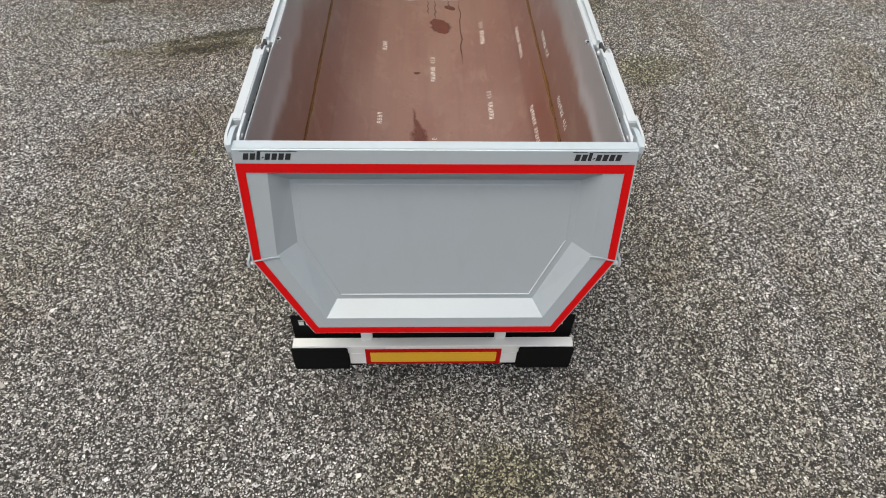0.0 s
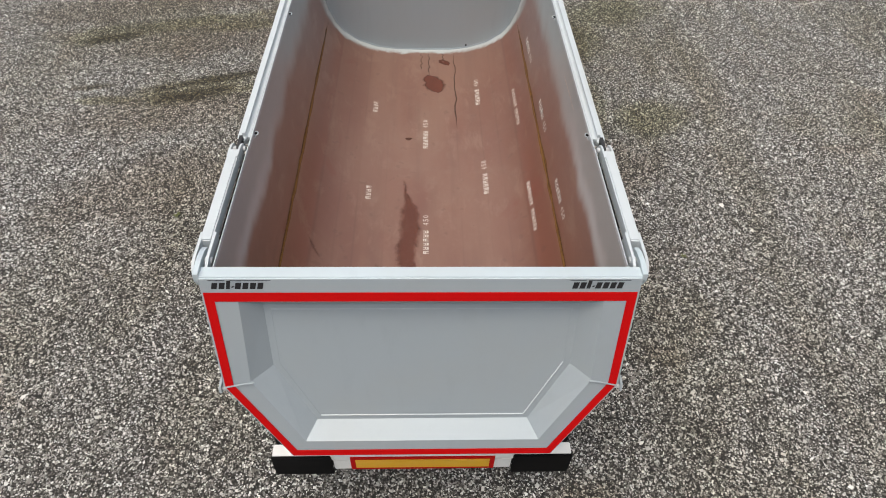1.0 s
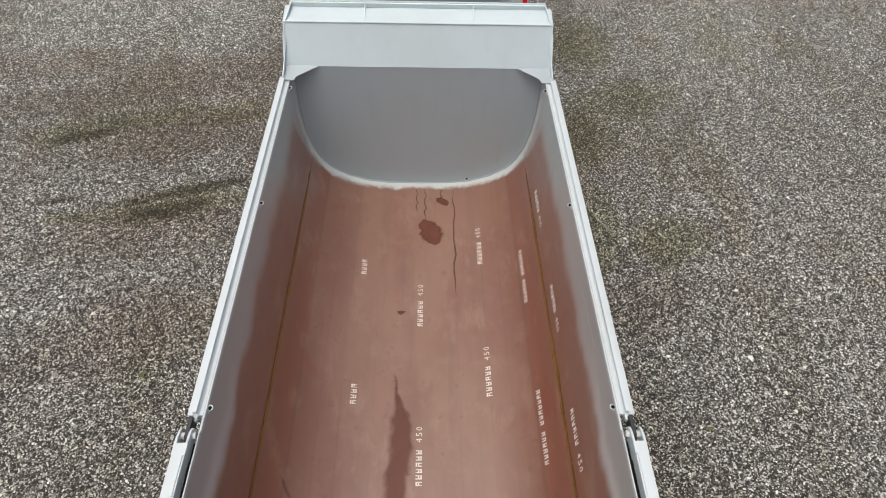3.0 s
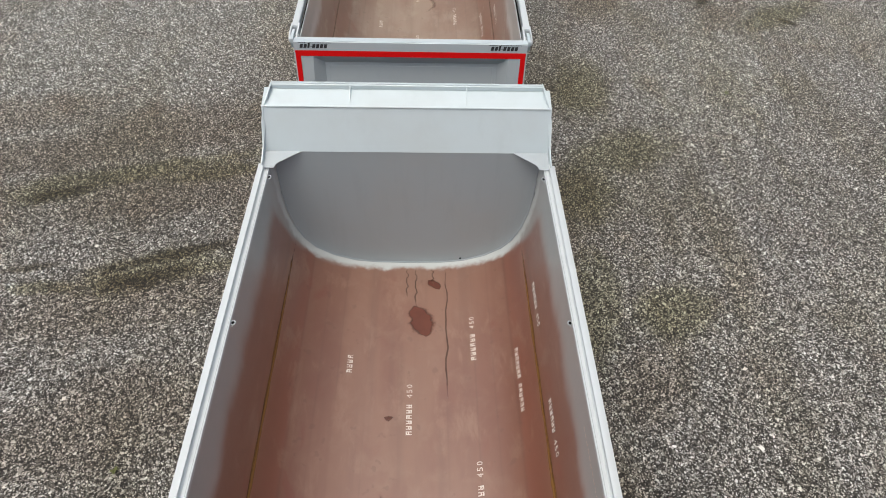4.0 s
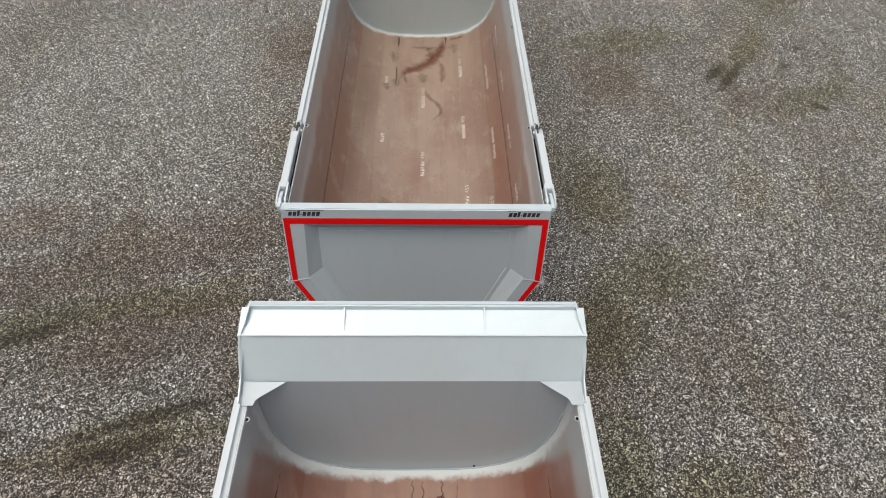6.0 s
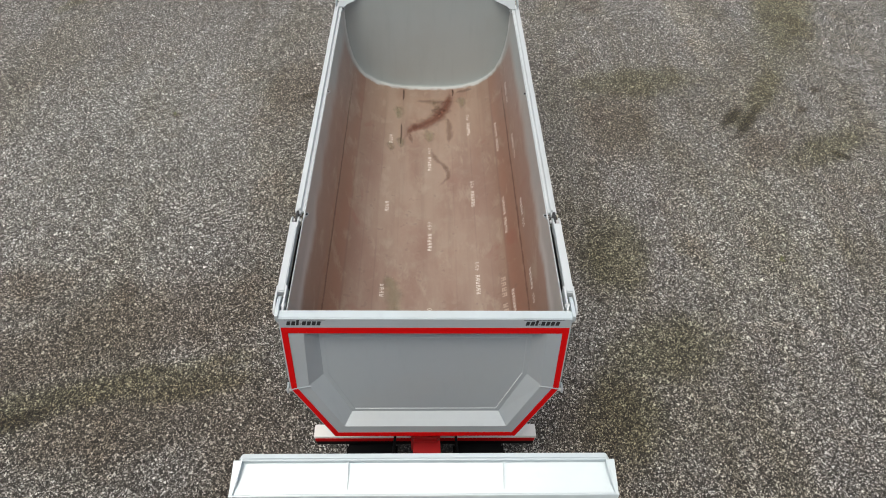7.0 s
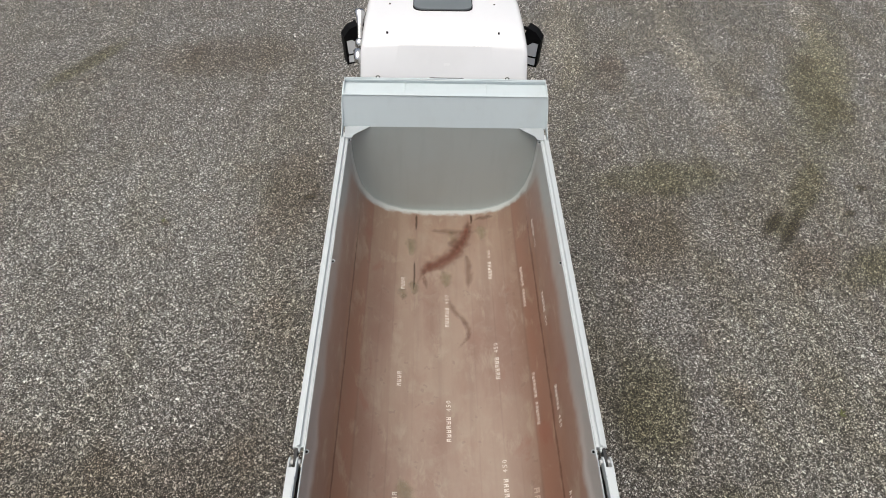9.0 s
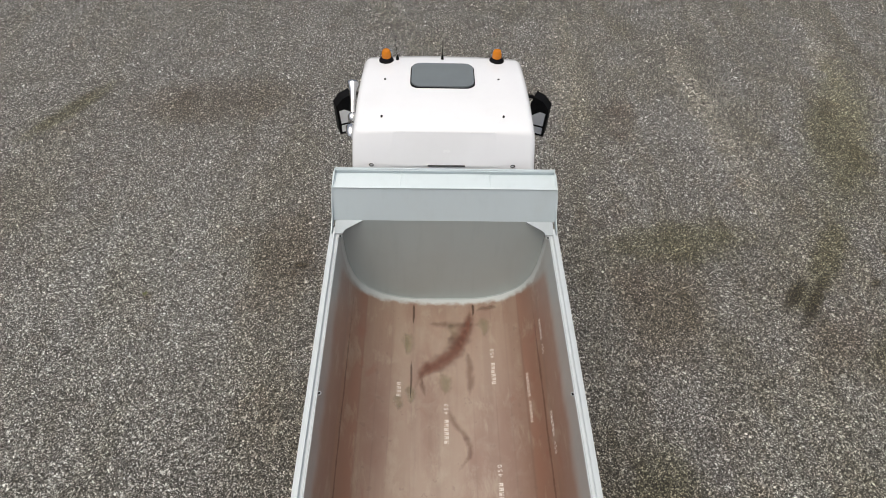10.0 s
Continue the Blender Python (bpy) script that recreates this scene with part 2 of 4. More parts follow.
def gravel_colour(m, p, pick):
    """Grey chippings by a random value, with moss, rusty silt, dark scuffs and some painted shade over wide patches."""
    c = m.ramp(pick, [(0.0, (0.040, 0.037, 0.032)), (0.24, (0.165, 0.155, 0.142)), (0.55, (0.340, 0.321, 0.301)),
                      (0.83, (0.61, 0.588, 0.56)), (1.0, (0.92, 0.905, 0.885))])
    hue = m.math("FRACT", m.math("MULTIPLY", pick, 41.7))
    c = m.mix(1.0, c, m.ramp(hue, [(0.0, (1.06, 0.97, 0.88)), (0.25, (0.99, 1.0, 0.99)), (0.75, (0.95, 1.0, 1.05)), (1.0, (0.87, 0.98, 1.08))]), "MULTIPLY")
    x, y, z = m.xyz(p)
    ragged = m.math("ADD", m.math("MULTIPLY", m.noise(p, 2.2, 6, 0.65, 0.6), 0.5), m.math("MULTIPLY", m.noise(p, 14.0, 5, 0.75), 0.5))
    wide = m.noise(m.scaled(p, (0.55, 0.22, 1)), 1.0, 4, 0.6)
    c = m.mix(m.math("MULTIPLY", m.band(wide, 0.44, 0.66), 0.6), c, m.mix(1.0, c, (0.82, 0.79, 0.68), "MULTIPLY"))
    wide2 = m.noise(m.scaled(p, (0.35, 0.3, 1), (9, 4, 0)), 1.0, 4, 0.6)
    c = m.mix(m.math("MULTIPLY", m.band(wide2, 0.5, 0.7), 0.4), c, m.mix(1.0, c, (0.72, 0.71, 0.69), "MULTIPLY"))
    mottle = m.noise(m.scaled(p, (0.9, 0.55, 1), (1, 6, 0)), 1.1, 8, 0.68, 0.3)
    c = m.mix(m.math("MULTIPLY", m.band(mottle, 0.49, 0.64), m.band(x, -4.0, 3.0, 0.2, 0.55)), c, m.mix(1.0, c, (0.78, 0.75, 0.64), "MULTIPLY"))
    silt = m.noise(m.scaled(p, (0.8, 0.8, 1), (31, 16, 0)), 1.3, 7, 0.66, 0.4)
    c = m.mix(m.math("MULTIPLY", m.band(silt, 0.54, 0.68), 0.5), c, m.mix(1.0, c, (0.78, 0.69, 0.62), "MULTIPLY"))
    tracks = m.noise(m.scaled(p, (1.5, 0.12, 1), (2, 0, 0)), 1.0, 5, 0.6, 0.8)
    c = m.mix(m.math("MULTIPLY", m.band(tracks, 0.46, 0.66), m.band(x, 0.5, 4.5, 0.15, 0.45)), c, m.mix(1.0, c, (0.70, 0.665, 0.535), "MULTIPLY"))
    clod = m.t.nodes.new("ShaderNodeTexVoronoi")
    clod.voronoi_dimensions = "2D"
    clod.inputs["Scale"].default_value = 1.5
    m.put(clod.inputs["Vector"], p)
    near = m.band(m.math("ADD", clod.outputs["Distance"], m.math("MULTIPLY", m.math("SUBTRACT", ragged, 0.5), 0.12)), 0.075, 0.03)
    some = m.band(m.xyz(clod.outputs["Color"])[0], 0.5, 0.56)
    c = m.mix(m.math("MULTIPLY", m.math("MULTIPLY", near, some), 0.7), c, m.mix(1.0, c, (0.22, 0.19, 0.14), "MULTIPLY"))
    sums = {"dark": None, "moss": None, "rust": None, "light": None, "pale": None}
    for px, py, a, b, turn, kind in GROUND_PATCHES:
        co, si = math.cos(radians(turn)), math.sin(radians(turn))
        dx, dy = m.math("SUBTRACT", x, px), m.math("SUBTRACT", y, py)
        u = m.math("ADD", m.math("MULTIPLY", dx, co / a), m.math("MULTIPLY", dy, si / a))
        v = m.math("ADD", m.math("MULTIPLY", dx, -si / b), m.math("MULTIPLY", dy, co / b))
        r = m.math("ADD", m.math("MULTIPLY", u, u), m.math("MULTIPLY", v, v))
        f = m.band(m.math("ADD", r, m.math("MULTIPLY", m.math("SUBTRACT", ragged, 0.5), 4.2)), 1.8, 0.1)
        sums[kind] = f if sums[kind] is None else m.math("MAXIMUM", sums[kind], f)
    c = m.mix(m.math("MULTIPLY", sums["pale"], 0.8), c, m.mix(1.0, c, (1.20, 1.23, 1.23), "MULTIPLY"))
    c = m.mix(m.math("MULTIPLY", sums["light"], 0.9), c, m.mix(1.0, c, (1.32, 1.31, 1.28), "MULTIPLY"))
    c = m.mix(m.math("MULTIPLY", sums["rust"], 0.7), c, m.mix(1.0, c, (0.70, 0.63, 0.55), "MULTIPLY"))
    c = m.mix(m.math("MULTIPLY", sums["moss"], 0.82), c, m.mix(1.0, c, (0.66, 0.65, 0.46), "MULTIPLY"))
    c = m.mix(m.math("MULTIPLY", sums["dark"], 0.82), c, m.mix(1.0, c, (0.24, 0.20, 0.12), "MULTIPLY"))
    return c


def ground_material():
    m = Nodes("gravel_ground")
    p = m.coords()
    v = m.t.nodes.new("ShaderNodeTexVoronoi")
    m.put(v.inputs["Vector"], m.mix(0.006, p, m.t.nodes.new("ShaderNodeTexNoise").outputs["Color"], "ADD"))
    v.inputs["Scale"].default_value, v.inputs["Randomness"].default_value = 62.0, 1.0
    v2 = m.t.nodes.new("ShaderNodeTexVoronoi")
    m.put(v2.inputs["Vector"], p)
    v2.inputs["Scale"].default_value = 34.0
    pick = m.xyz(v.outputs["Color"])[0]
    # cell edges darkened to paint the shade between neighbouring stones
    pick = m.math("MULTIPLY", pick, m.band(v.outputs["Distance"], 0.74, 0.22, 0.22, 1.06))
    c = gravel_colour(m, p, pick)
    # the fine bed between the loose stones, coloured dark as gap shade, open where they lie thinner
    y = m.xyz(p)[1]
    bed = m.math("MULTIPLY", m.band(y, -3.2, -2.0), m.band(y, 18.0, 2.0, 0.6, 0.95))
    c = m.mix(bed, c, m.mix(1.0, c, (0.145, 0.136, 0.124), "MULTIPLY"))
    h = m.math("ADD", m.math("MULTIPLY", v.outputs["Distance"], -1.0), m.math("MULTIPLY", v2.outputs["Distance"], -1.2))
    m.bump(h, 0.9, 0.014)
    return m.done(c, 0.85)


def stone_material():
    m = Nodes("gravel_chippings")
    p = m.coords()
    isle = m.t.nodes.new("ShaderNodeNewGeometry").outputs["Random Per Island"]
    pick = m.math("ADD", m.math("MULTIPLY", isle, 0.86), m.math("MULTIPLY", m.noise(p, 90, 3), 0.16))
    return m.done(gravel_colour(m, p, pick), 0.8)


# ---- mesh helpers ----
def mesh_object(name, bm, mat):
    bmesh.ops.recalc_face_normals(bm, faces=bm.faces)
    me = bpy.data.meshes.new(name)
    bm.to_mesh(me)
    bm.free()
    me.materials.append(mat)
    return new(name, me)


def part(name, bm, mat, parent, label="", m=None):
    ob = mesh_object(name, bm, mat)
    ob.parent = parent
    if m is not None:
        ob.matrix_basis = m
    if label:
        tagged(ob, label)
    return ob


def rounded(bm, r, seg=2, angle=25):
    edges = [e for e in bm.edges if len(e.link_faces) == 2 and e.calc_face_angle(0) > radians(angle)]
    bmesh.ops.bevel(bm, geom=edges, offset=r, segments=seg, affect="EDGES", clamp_overlap=True)
    return bm


def box(bm, x0, x1, y0, y1, z0, z1):
    m = Matrix.Translation(((x0 + x1) / 2, (y0 + y1) / 2, (z0 + z1) / 2)) @ Matrix.Diagonal((abs(x1 - x0), abs(y1 - y0), abs(z1 - z0), 1))
    bmesh.ops.create_cube(bm, size=1, matrix=m)
    return bm


def block(x0, x1, y0, y1, z0, z1, r=0.008, seg=2):
    return rounded(box(bmesh.new(), x0, x1, y0, y1, z0, z1), r, seg)


def prism(bm, points, shift):
    """A flat polygon given thickness by a shift."""
    lo = [bm.verts.new(p) for p in points]
    hi = [bm.verts.new(Vector(p) + Vector(shift)) for p in points]
    bm.faces.new(lo), bm.faces.new(hi[::-1])
    for i in range(len(points)):
        j = (i + 1) % len(points)
        bm.faces.new((lo[i], lo[j], hi[j], hi[i]))
    return bm


def rod(bm, points, r, sides=8, caps=True):
    """A round bar along a line of points; r may be one radius or one for each point."""
    pts = [Vector(p) for p in points]
    rs = r if isinstance(r, (list, tuple)) else [r] * len(pts)
    rings = []
    for i, p in enumerate(pts):
        d = (pts[min(i + 1, len(pts) - 1)] - pts[max(i - 1, 0)]).normalized()
        a = d.orthogonal().normalized() if abs(d.z) > 0.9 else d.cross(Vector((0, 0, 1))).normalized()
        b = d.cross(a)
        rings.append([bm.verts.new(p + rs[i] * (math.cos(2 * math.pi * k / sides) * a + math.sin(2 * math.pi * k / sides) * b)) for k in range(sides)])
    for u, v in zip(rings, rings[1:]):
        for k in range(sides):
            bm.faces.new((u[k], u[(k + 1) % sides], v[(k + 1) % sides], v[k]))
    if caps:
        bm.faces.new(rings[0]), bm.faces.new(rings[-1][::-1])
    return bm


def ring(bm, centre, normal, r, thick, sides=14):
    c, n = Vector(centre), Vector(normal).normalized()
    a = n.orthogonal().normalized()
    b = n.cross(a)
    rows = []
    for k in range(sides):
        d = math.cos(2 * math.pi * k / sides) * a + math.sin(2 * math.pi * k / sides) * b
        rows.append([bm.verts.new(c + r * d + thick * (math.cos(t) * d + math.sin(t) * n)) for t in (0, math.pi / 2, math.pi, 3 * math.pi / 2)])
    for k in range(sides):
        u, v = rows[k], rows[(k + 1) % sides]
        for t in range(4):
            bm.faces.new((u[t], u[(t + 1) % 4], v[(t + 1) % 4], v[t]))
    return bm


def lathe_x(bm, profile, centre, sides=36):
    """Turn a profile of (x, radius) round an axle along x."""
    cx, cy, cz = centre
    rows = [[bm.verts.new((cx + x, cy + r * math.cos(2 * math.pi * k / sides), cz + r * math.sin(2 * math.pi * k / sides))) for k in range(sides)] for x, r in profile]
    for u, v in zip(rows, rows[1:]):
        for k in range(sides):
            bm.faces.new((u[k], u[(k + 1) % sides], v[(k + 1) % sides], v[k]))
    bm.faces.new(rows[0]), bm.faces.new(rows[-1][::-1])
    return bm


def smooth(ob):
    for f in ob.data.polygons:
        f.use_smooth = True
    return ob


# ---- the tipping body, used for trailer and truck ----
SECTION = [(0.0, 1.218), (0.34, 1.224), (0.56, 1.252), (0.78, 1.328), (0.955, 1.442), (1.05, 1.560), (1.125, 1.730), (1.172, 1.93), (1.198, 2.18), (1.207, 2.605)]
TOP = 2.66
LEAN_BACK = 0.3463          # tailgate: metres of run for each metre of fall
ROW_RUN = 0.0400            # front wall: metres it leans forward for each metre of height


def section_at(x):
    s = 1 if x >= 0 else -1
    for (x0, z0), (x1, z1) in zip(SECTION, SECTION[1:]):
        if abs(x) <= x1:
            f = (abs(x) - x0) / (x1 - x0)
            t = Vector((s * (x1 - x0), 0, z1 - z0)).normalized()
            n = Vector((-s * abs(t.z), 0, abs(t.x)))
            return z0 + f * (z1 - z0), n, t
    return SECTION[-1][1], Vector((-s, 0, 0)), Vector((0, 0, 1))


def gate_point(u, v, w):
    """A place on the tailgate: across, down along it, and out from it."""
    k = math.hypot(1, LEAN_BACK)
    d, n = Vector((0, -LEAN_BACK / k, -1 / k)), Vector((0, -1 / k, LEAN_BACK / k))
    return Vector((u, 0, TOP)) + v * d + w * n


def gate_ring(half):
    """A six-cornered outline from its three right-hand corners, from the top left, clockwise seen from behind."""
    (a, av), (b, bv), (c, cv) = half
    return [(-a, av), (a, av), (b, bv), (c, cv), (-c, cv), (-b, bv)]


def tailgate(parent, m):
    bm = bmesh.new()
    levels = [(gate_ring([(1.27, 0.04), (1.243, 0.827), (0.87, 1.433)]), 0.0),
              (gate_ring([(1.065, 0.190), (1.07, 0.787), (0.775, 1.302)]), 0.0),
              (gate_ring([(0.955, 0.272), (0.945, 0.735), (0.705, 1.200)]), -0.10),
              (gate_ring([(0.915, 0.305), (0.905, 0.725), (0.680, 1.170)]), -0.10),
              (gate_ring([(0.908, 0.313), (0.898, 0.721), (0.675, 1.162)]), -0.0975)]
    rows = [[bm.verts.new(gate_point(u, v, w)) for u, v in outline] for outline, w in levels]
    back = [bm.verts.new(gate_point(u, v, -0.125)) for u, v in levels[0][0]]
    for a, b in zip([back] + rows, rows):
        for i in range(6):
            j = (i + 1) % 6
            bm.faces.new((a[i], a[j], b[j], b[i]))
    bm.faces.new(rows[-1]), bm.faces.new(back[::-1])
    edges = [e for e in bm.edges if len(e.link_faces) == 2 and e.calc_face_angle(0) > radians(12)]
    bmesh.ops.bevel(bm, geom=edges, offset=0.006, segments=2, affect="EDGES", clamp_overlap=True)
    gate = part("tailgate", bm, PAINT_DIM, parent, "light grey pressed-steel tailgate with a recessed panel", m)
    # weld bead on bottom and right lower edge, its highlight in the pale paint
    bead = levels[4][0]
    for i, j in ((2, 3), (3, 4)):
        ends = [gate_point(*bead[i], -0.0965), gate_point(*bead[j], -0.0965)]
        part("bead_highlight", rod(bmesh.new(), ends, 0.0045, 6), RAIL, gate)
    part("top_rail", block(-1.28, 1.28, -0.010, 0.082, 2.592, 2.630, 0.010, 3), PAINT, gate)
    o, i = gate_ring([(1.255, 0.127), (1.230, 0.828), (0.866, 1.427)]), gate_ring([(1.198, 0.187), (1.178, 0.812), (0.838, 1.380)])
    for k in range(6):
        j = (k + 1) % 6
        part("reflective_strip", prism(bmesh.new(), [gate_point(u, v, 0.002) for u, v in (o[k], o[j], i[j], i[k])], gate_point(0, 0, 0.003) - gate_point(0, 0, 0)), TAPE, gate, "red reflective tape")
    for s in (-1, 1):
        part("weld_line", rod(bmesh.new(), [gate_point(s * 1.235, 0.830, 0.004), gate_point(s * 1.10, 0.800, 0.006), gate_point(s * 1.05, 0.80, 0.0)], 0.006, 6), PAINT_DIM, gate)
        # lettering film: a thin rule over seven plain blocks and a dash
        bm = bmesh.new()
        left = -1.205 if s < 0 else 0.865
        def flat(u0, u1, v0, v1, slant=0.01):
            vs = [bm.verts.new(gate_point(u, v, 0.0025)) for u, v in ((u0 + slant, v0), (u1 + slant, v0), (u1, v1), (u0, v1))]
            bm.faces.new(vs)
        flat(left - 0.02, left + 0.075, 0.044, 0.048), flat(left + 0.105, left + 0.335, 0.044, 0.048)
        u = left
        for kind in "##l-####":
            if kind == "-":
                flat(u, u + 0.012, 0.082, 0.092)
                u += 0.020
                continue
            tall = 0.046 if kind == "l" else 0.060
            flat(u, u + (0.022 if kind == "l" else 0.032), tall, 0.102)
            u += 0.042 if kind != "l" else 0.030
        part("logo", bm, INK, gate, "black lettering film")
        part("lock_pin", rod(bmesh.new(), [gate_point(s * 1.235, 0.862, -0.03), gate_point(s * 1.285, 0.862, -0.03)], 0.017, 10), STEEL, gate)
        part("lock_pin", rounded(prism(bmesh.new(), [gate_point(s * 1.262, v, w) for v, w in ((0.80, -0.06), (0.83, 0.0), (0.88, 0.0), (0.90, -0.06))], (s * 0.014, 0, 0)), 0.003), PAINT_DIM, gate)
    return gate


def tipping_body(parent, m, front, steel, inside, hooks, half=1.258, taper=0.55, extra=""):
    """Shell, front wall, spill guard, rails, hinge arms and tailgate; front is the front wall's y at the floor,
    half the spill guard's half width and taper how far its end plates lean inwards."""
    rear_y = lambda z: -LEAN_BACK * (TOP - z) + 0.11
    front_y = lambda z: front + ROW_RUN * (z - 1.235)
    inner = [(-x, z) for x, z in SECTION[:0:-1]] + SECTION
    outer = []
    for i, (x, z) in enumerate(inner):
        a, b = Vector(inner[max(i - 1, 0)]), Vector(inner[min(i + 1, len(inner) - 1)])
        t = (b - a).normalized()
        outer.append((x + 0.010 * t.y, z - 0.010 * t.x))
    bm = bmesh.new()
    loop = inner + outer[::-1]
    lo = [bm.verts.new((x, rear_y(z), z)) for x, z in loop]
    hi = [bm.verts.new((x, front_y(z) + 0.02, z)) for x, z in loop]
    n, k = len(loop), len(inner)
    for i in range(n):
        j = (i + 1) % n
        bm.faces.new((lo[i], lo[j], hi[j], hi[i]))
    for row in (lo, hi):
        for i in range(k - 1):
            bm.faces.new((row[i], row[i + 1], row[n - 2 - i], row[n - 1 - i]))
    shell = part("tipping_shell", bm, steel, parent, "half-round wear-plate shell, red-brown primer inside, grey overspray" + extra, m)
    smooth(shell).data.set_sharp_from_angle(angle=radians(40))

    # front wall, closed by the section below and level on top
    bm = bmesh.new()
    edge = [(x * 0.996, z + 0.003) for x, z in inner]
    edge = [(-edge[-1][0], 2.652)] + edge[1:-1] + [(edge[-1][0], 2.652)]
    prism(bm, [(x, front_y(z), z) for x, z in edge], (0, 0.05, 0))
    part("front_wall", bm, inside, parent, "grey painted front wall", m)
    part("weld_bead", rod(bmesh.new(), [(x * 0.992, front_y(z) - 0.006, z + 0.004) for x, z in inner[1:-1]], 0.008, 6), inside, parent, "", m)

    # spill guard leaning forward over the front wall
    f0 = front_y(2.65)
    prof = [(f0 - 0.002, 2.648), (f0 + 0.158, 3.010), (f0 + 0.170, 3.013), (f0 + 0.370, 3.062)]
    bm = bmesh.new()
    under = [(y + 0.008, z - 0.008) for y, z in prof]
    prism(bm, [(-half, y, z) for y, z in prof + under[::-1]], (2 * half, 0, 0))
    guard = part("spill_guard", bm, PAINT, parent, "folded light grey spill guard above the front wall", m)
    part("fold_edge", rod(bmesh.new(), [(-half, f0 + 0.158, 3.014), (half, f0 + 0.158, 3.014)], 0.009, 8), PAINT, guard)
    part("top_tube", block(0.10 * taper - half, half - 0.10 * taper, f0 + 0.353, f0 + 0.400, 3.05, 3.112, 0.012, 3), PAINT, guard)
    for x in (-0.505, 0.515):
        part("rib", prism(bmesh.new(), [(x - 0.004, f0 + 0.19, 3.022), (x - 0.004, f0 + 0.345, 3.06), (x - 0.004, f0 + 0.345, 3.10)], (0.008, 0, 0)), PAINT, guard)
    for s in (-1, 1):
        cheek = [(f0 - 0.175, 2.60), (f0 - 0.175, 2.66), (f0 - 0.02, 2.72), (f0 + 0.10, 2.90), (f0 + 0.16, 3.028), (f0 + 0.26, 3.085), (f0 + 0.387, 3.12), (f0 + 0.387, 2.97), (f0 + 0.19, 2.60)]
        pull = lambda z: s * (half + 0.010 - max(0.0, z - 2.98) * taper)
        part("end_plate", prism(bmesh.new(), [(pull(z), y, z) for y, z in cheek], (s * -0.010, 0, 0)), PAINT, guard)
        # darker copy here too, so the flat plate looks lit like the guard's leaf
        part("corner_plate", prism(bmesh.new(), [(s * x, y, 2.656 + 0.30 * (y - f0)) for x, y in ((1.256, f0 - 0.01), (0.94, f0 - 0.012), (1.13, f0 - 0.125), (1.152, f0 - 0.145), (1.165, f0 - 0.178), (1.256, f0 - 0.178))], (0, 0, 0.008)), PAINT_DIM, guard)

    # rails with an inner lip, hinge arms, hooks
    y1 = f0 - 0.06
    for s in (-1, 1):
        a, b = sorted((s * 1.2135, s * 1.312))
        part("top_rail", block(a, b, 1.275, y1, 2.525, 2.628, 0.038, 5), RAIL, parent, "", m)
        a, b = sorted((s * 1.203, s * 1.2125))
        part("rail_lip", block(a, b, 1.20, y1 - 0.13, 2.575, 2.612, 0.003, 2), RAIL, parent, "", m)
        a, b = sorted((s * 1.2065, s * 1.213))
        part("side_edge", block(a, b, 0.10, 1.20, 2.57, 2.614, 0.003, 1), RAIL, parent, "", m)
        # black strip that stands for the shade down in the arm's slot
        a, b = sorted((s * 1.2135, s * 1.2515))
        part("slot_shade", block(a, b, 0.10, 1.16, 2.47, 2.548, 0.002, 1), BLACK, parent, "", m)
        bm = bmesh.new()
        x0, x1 = s * 1.252, s * 1.324
        box(bm, min(x0, x1), max(x0, x1), 0.275, 1.125, 2.545, 2.640)
        rounded(bm, 0.008, 2)
        arm = part("hinge_arm", bm, RAIL, parent, "light grey tailgate hinge arm with forked pivot ends", m)
        for x in (1.248, 1.311):
            part("fork_plate", rounded(prism(bmesh.new(), [(s * x, 1.12 + 0.11 * math.sin(t) , 2.592 + 0.048 * math.cos(t)) for t in [math.pi * k / 8 for k in range(9)]] + [(s * x, 1.05, 2.544), (s * x, 1.05, 2.640)], (s * 0.013, 0, 0)), 0.002, 1), RAIL, arm)
        part("pivot_pin", rod(bmesh.new(), [(s * 1.228, 1.185, 2.592), (s * 1.326, 1.185, 2.592)], 0.02, 10), STEEL, arm)
        part("pivot_lug", rounded(prism(bmesh.new(), [(s * 1.264, 1.29, 2.535), (s * 1.264, 1.29, 2.625), (s * 1.264, 1.17, 2.622), (s * 1.264, 1.14, 2.59), (s * 1.264, 1.17, 2.545)], (s * 0.022, 0, 0)), 0.003, 1), CHASSIS, arm)
        lug = [(-0.005, 2.60), (0.0, 2.650), (0.10, 2.658), (0.18, 2.650), (0.228, 2.628), (0.240, 2.60), (0.22, 2.57), (0.12, 2.53), (0.02, 2.53)]
        part("gate_lug", rounded(prism(bmesh.new(), [(s * 1.270, y, z) for y, z in lug], (s * 0.030, 0, 0)), 0.006, 2), PAINT, arm)
        cheek = [(0.34, 2.548), (0.34, 2.641)] + [(0.16 - 0.10 * math.sin(t), 2.592 + 0.052 * math.cos(t)) for t in [math.pi * k / 8 for k in range(9)]]
        for x in (1.236, 1.313):
            part("fork_cheek", rounded(prism(bmesh.new(), [(s * x, y, z) for y, z in cheek], (s * 0.017, 0, 0)), 0.005, 2), RAIL, arm)
        # black block as the shade between the fork cheeks, under the lug
        a, b = sorted((s * 1.2545, s * 1.3115))
        part("lug_gap_shade", block(a, b, 0.085, 0.273, 2.50, 2.560, 0.002, 1), BLACK, arm)
        part("gate_pin", rod(bmesh.new(), [(s * 1.228, 0.150, 2.600), (s * 1.336, 0.150, 2.600)], 0.020, 10), STEEL, arm)
        for y in hooks:
            bm = ring(bmesh.new(), (s * 1.190, y, 2.588), (0.15 * s, -0.35, 1), 0.014, 0.0045)
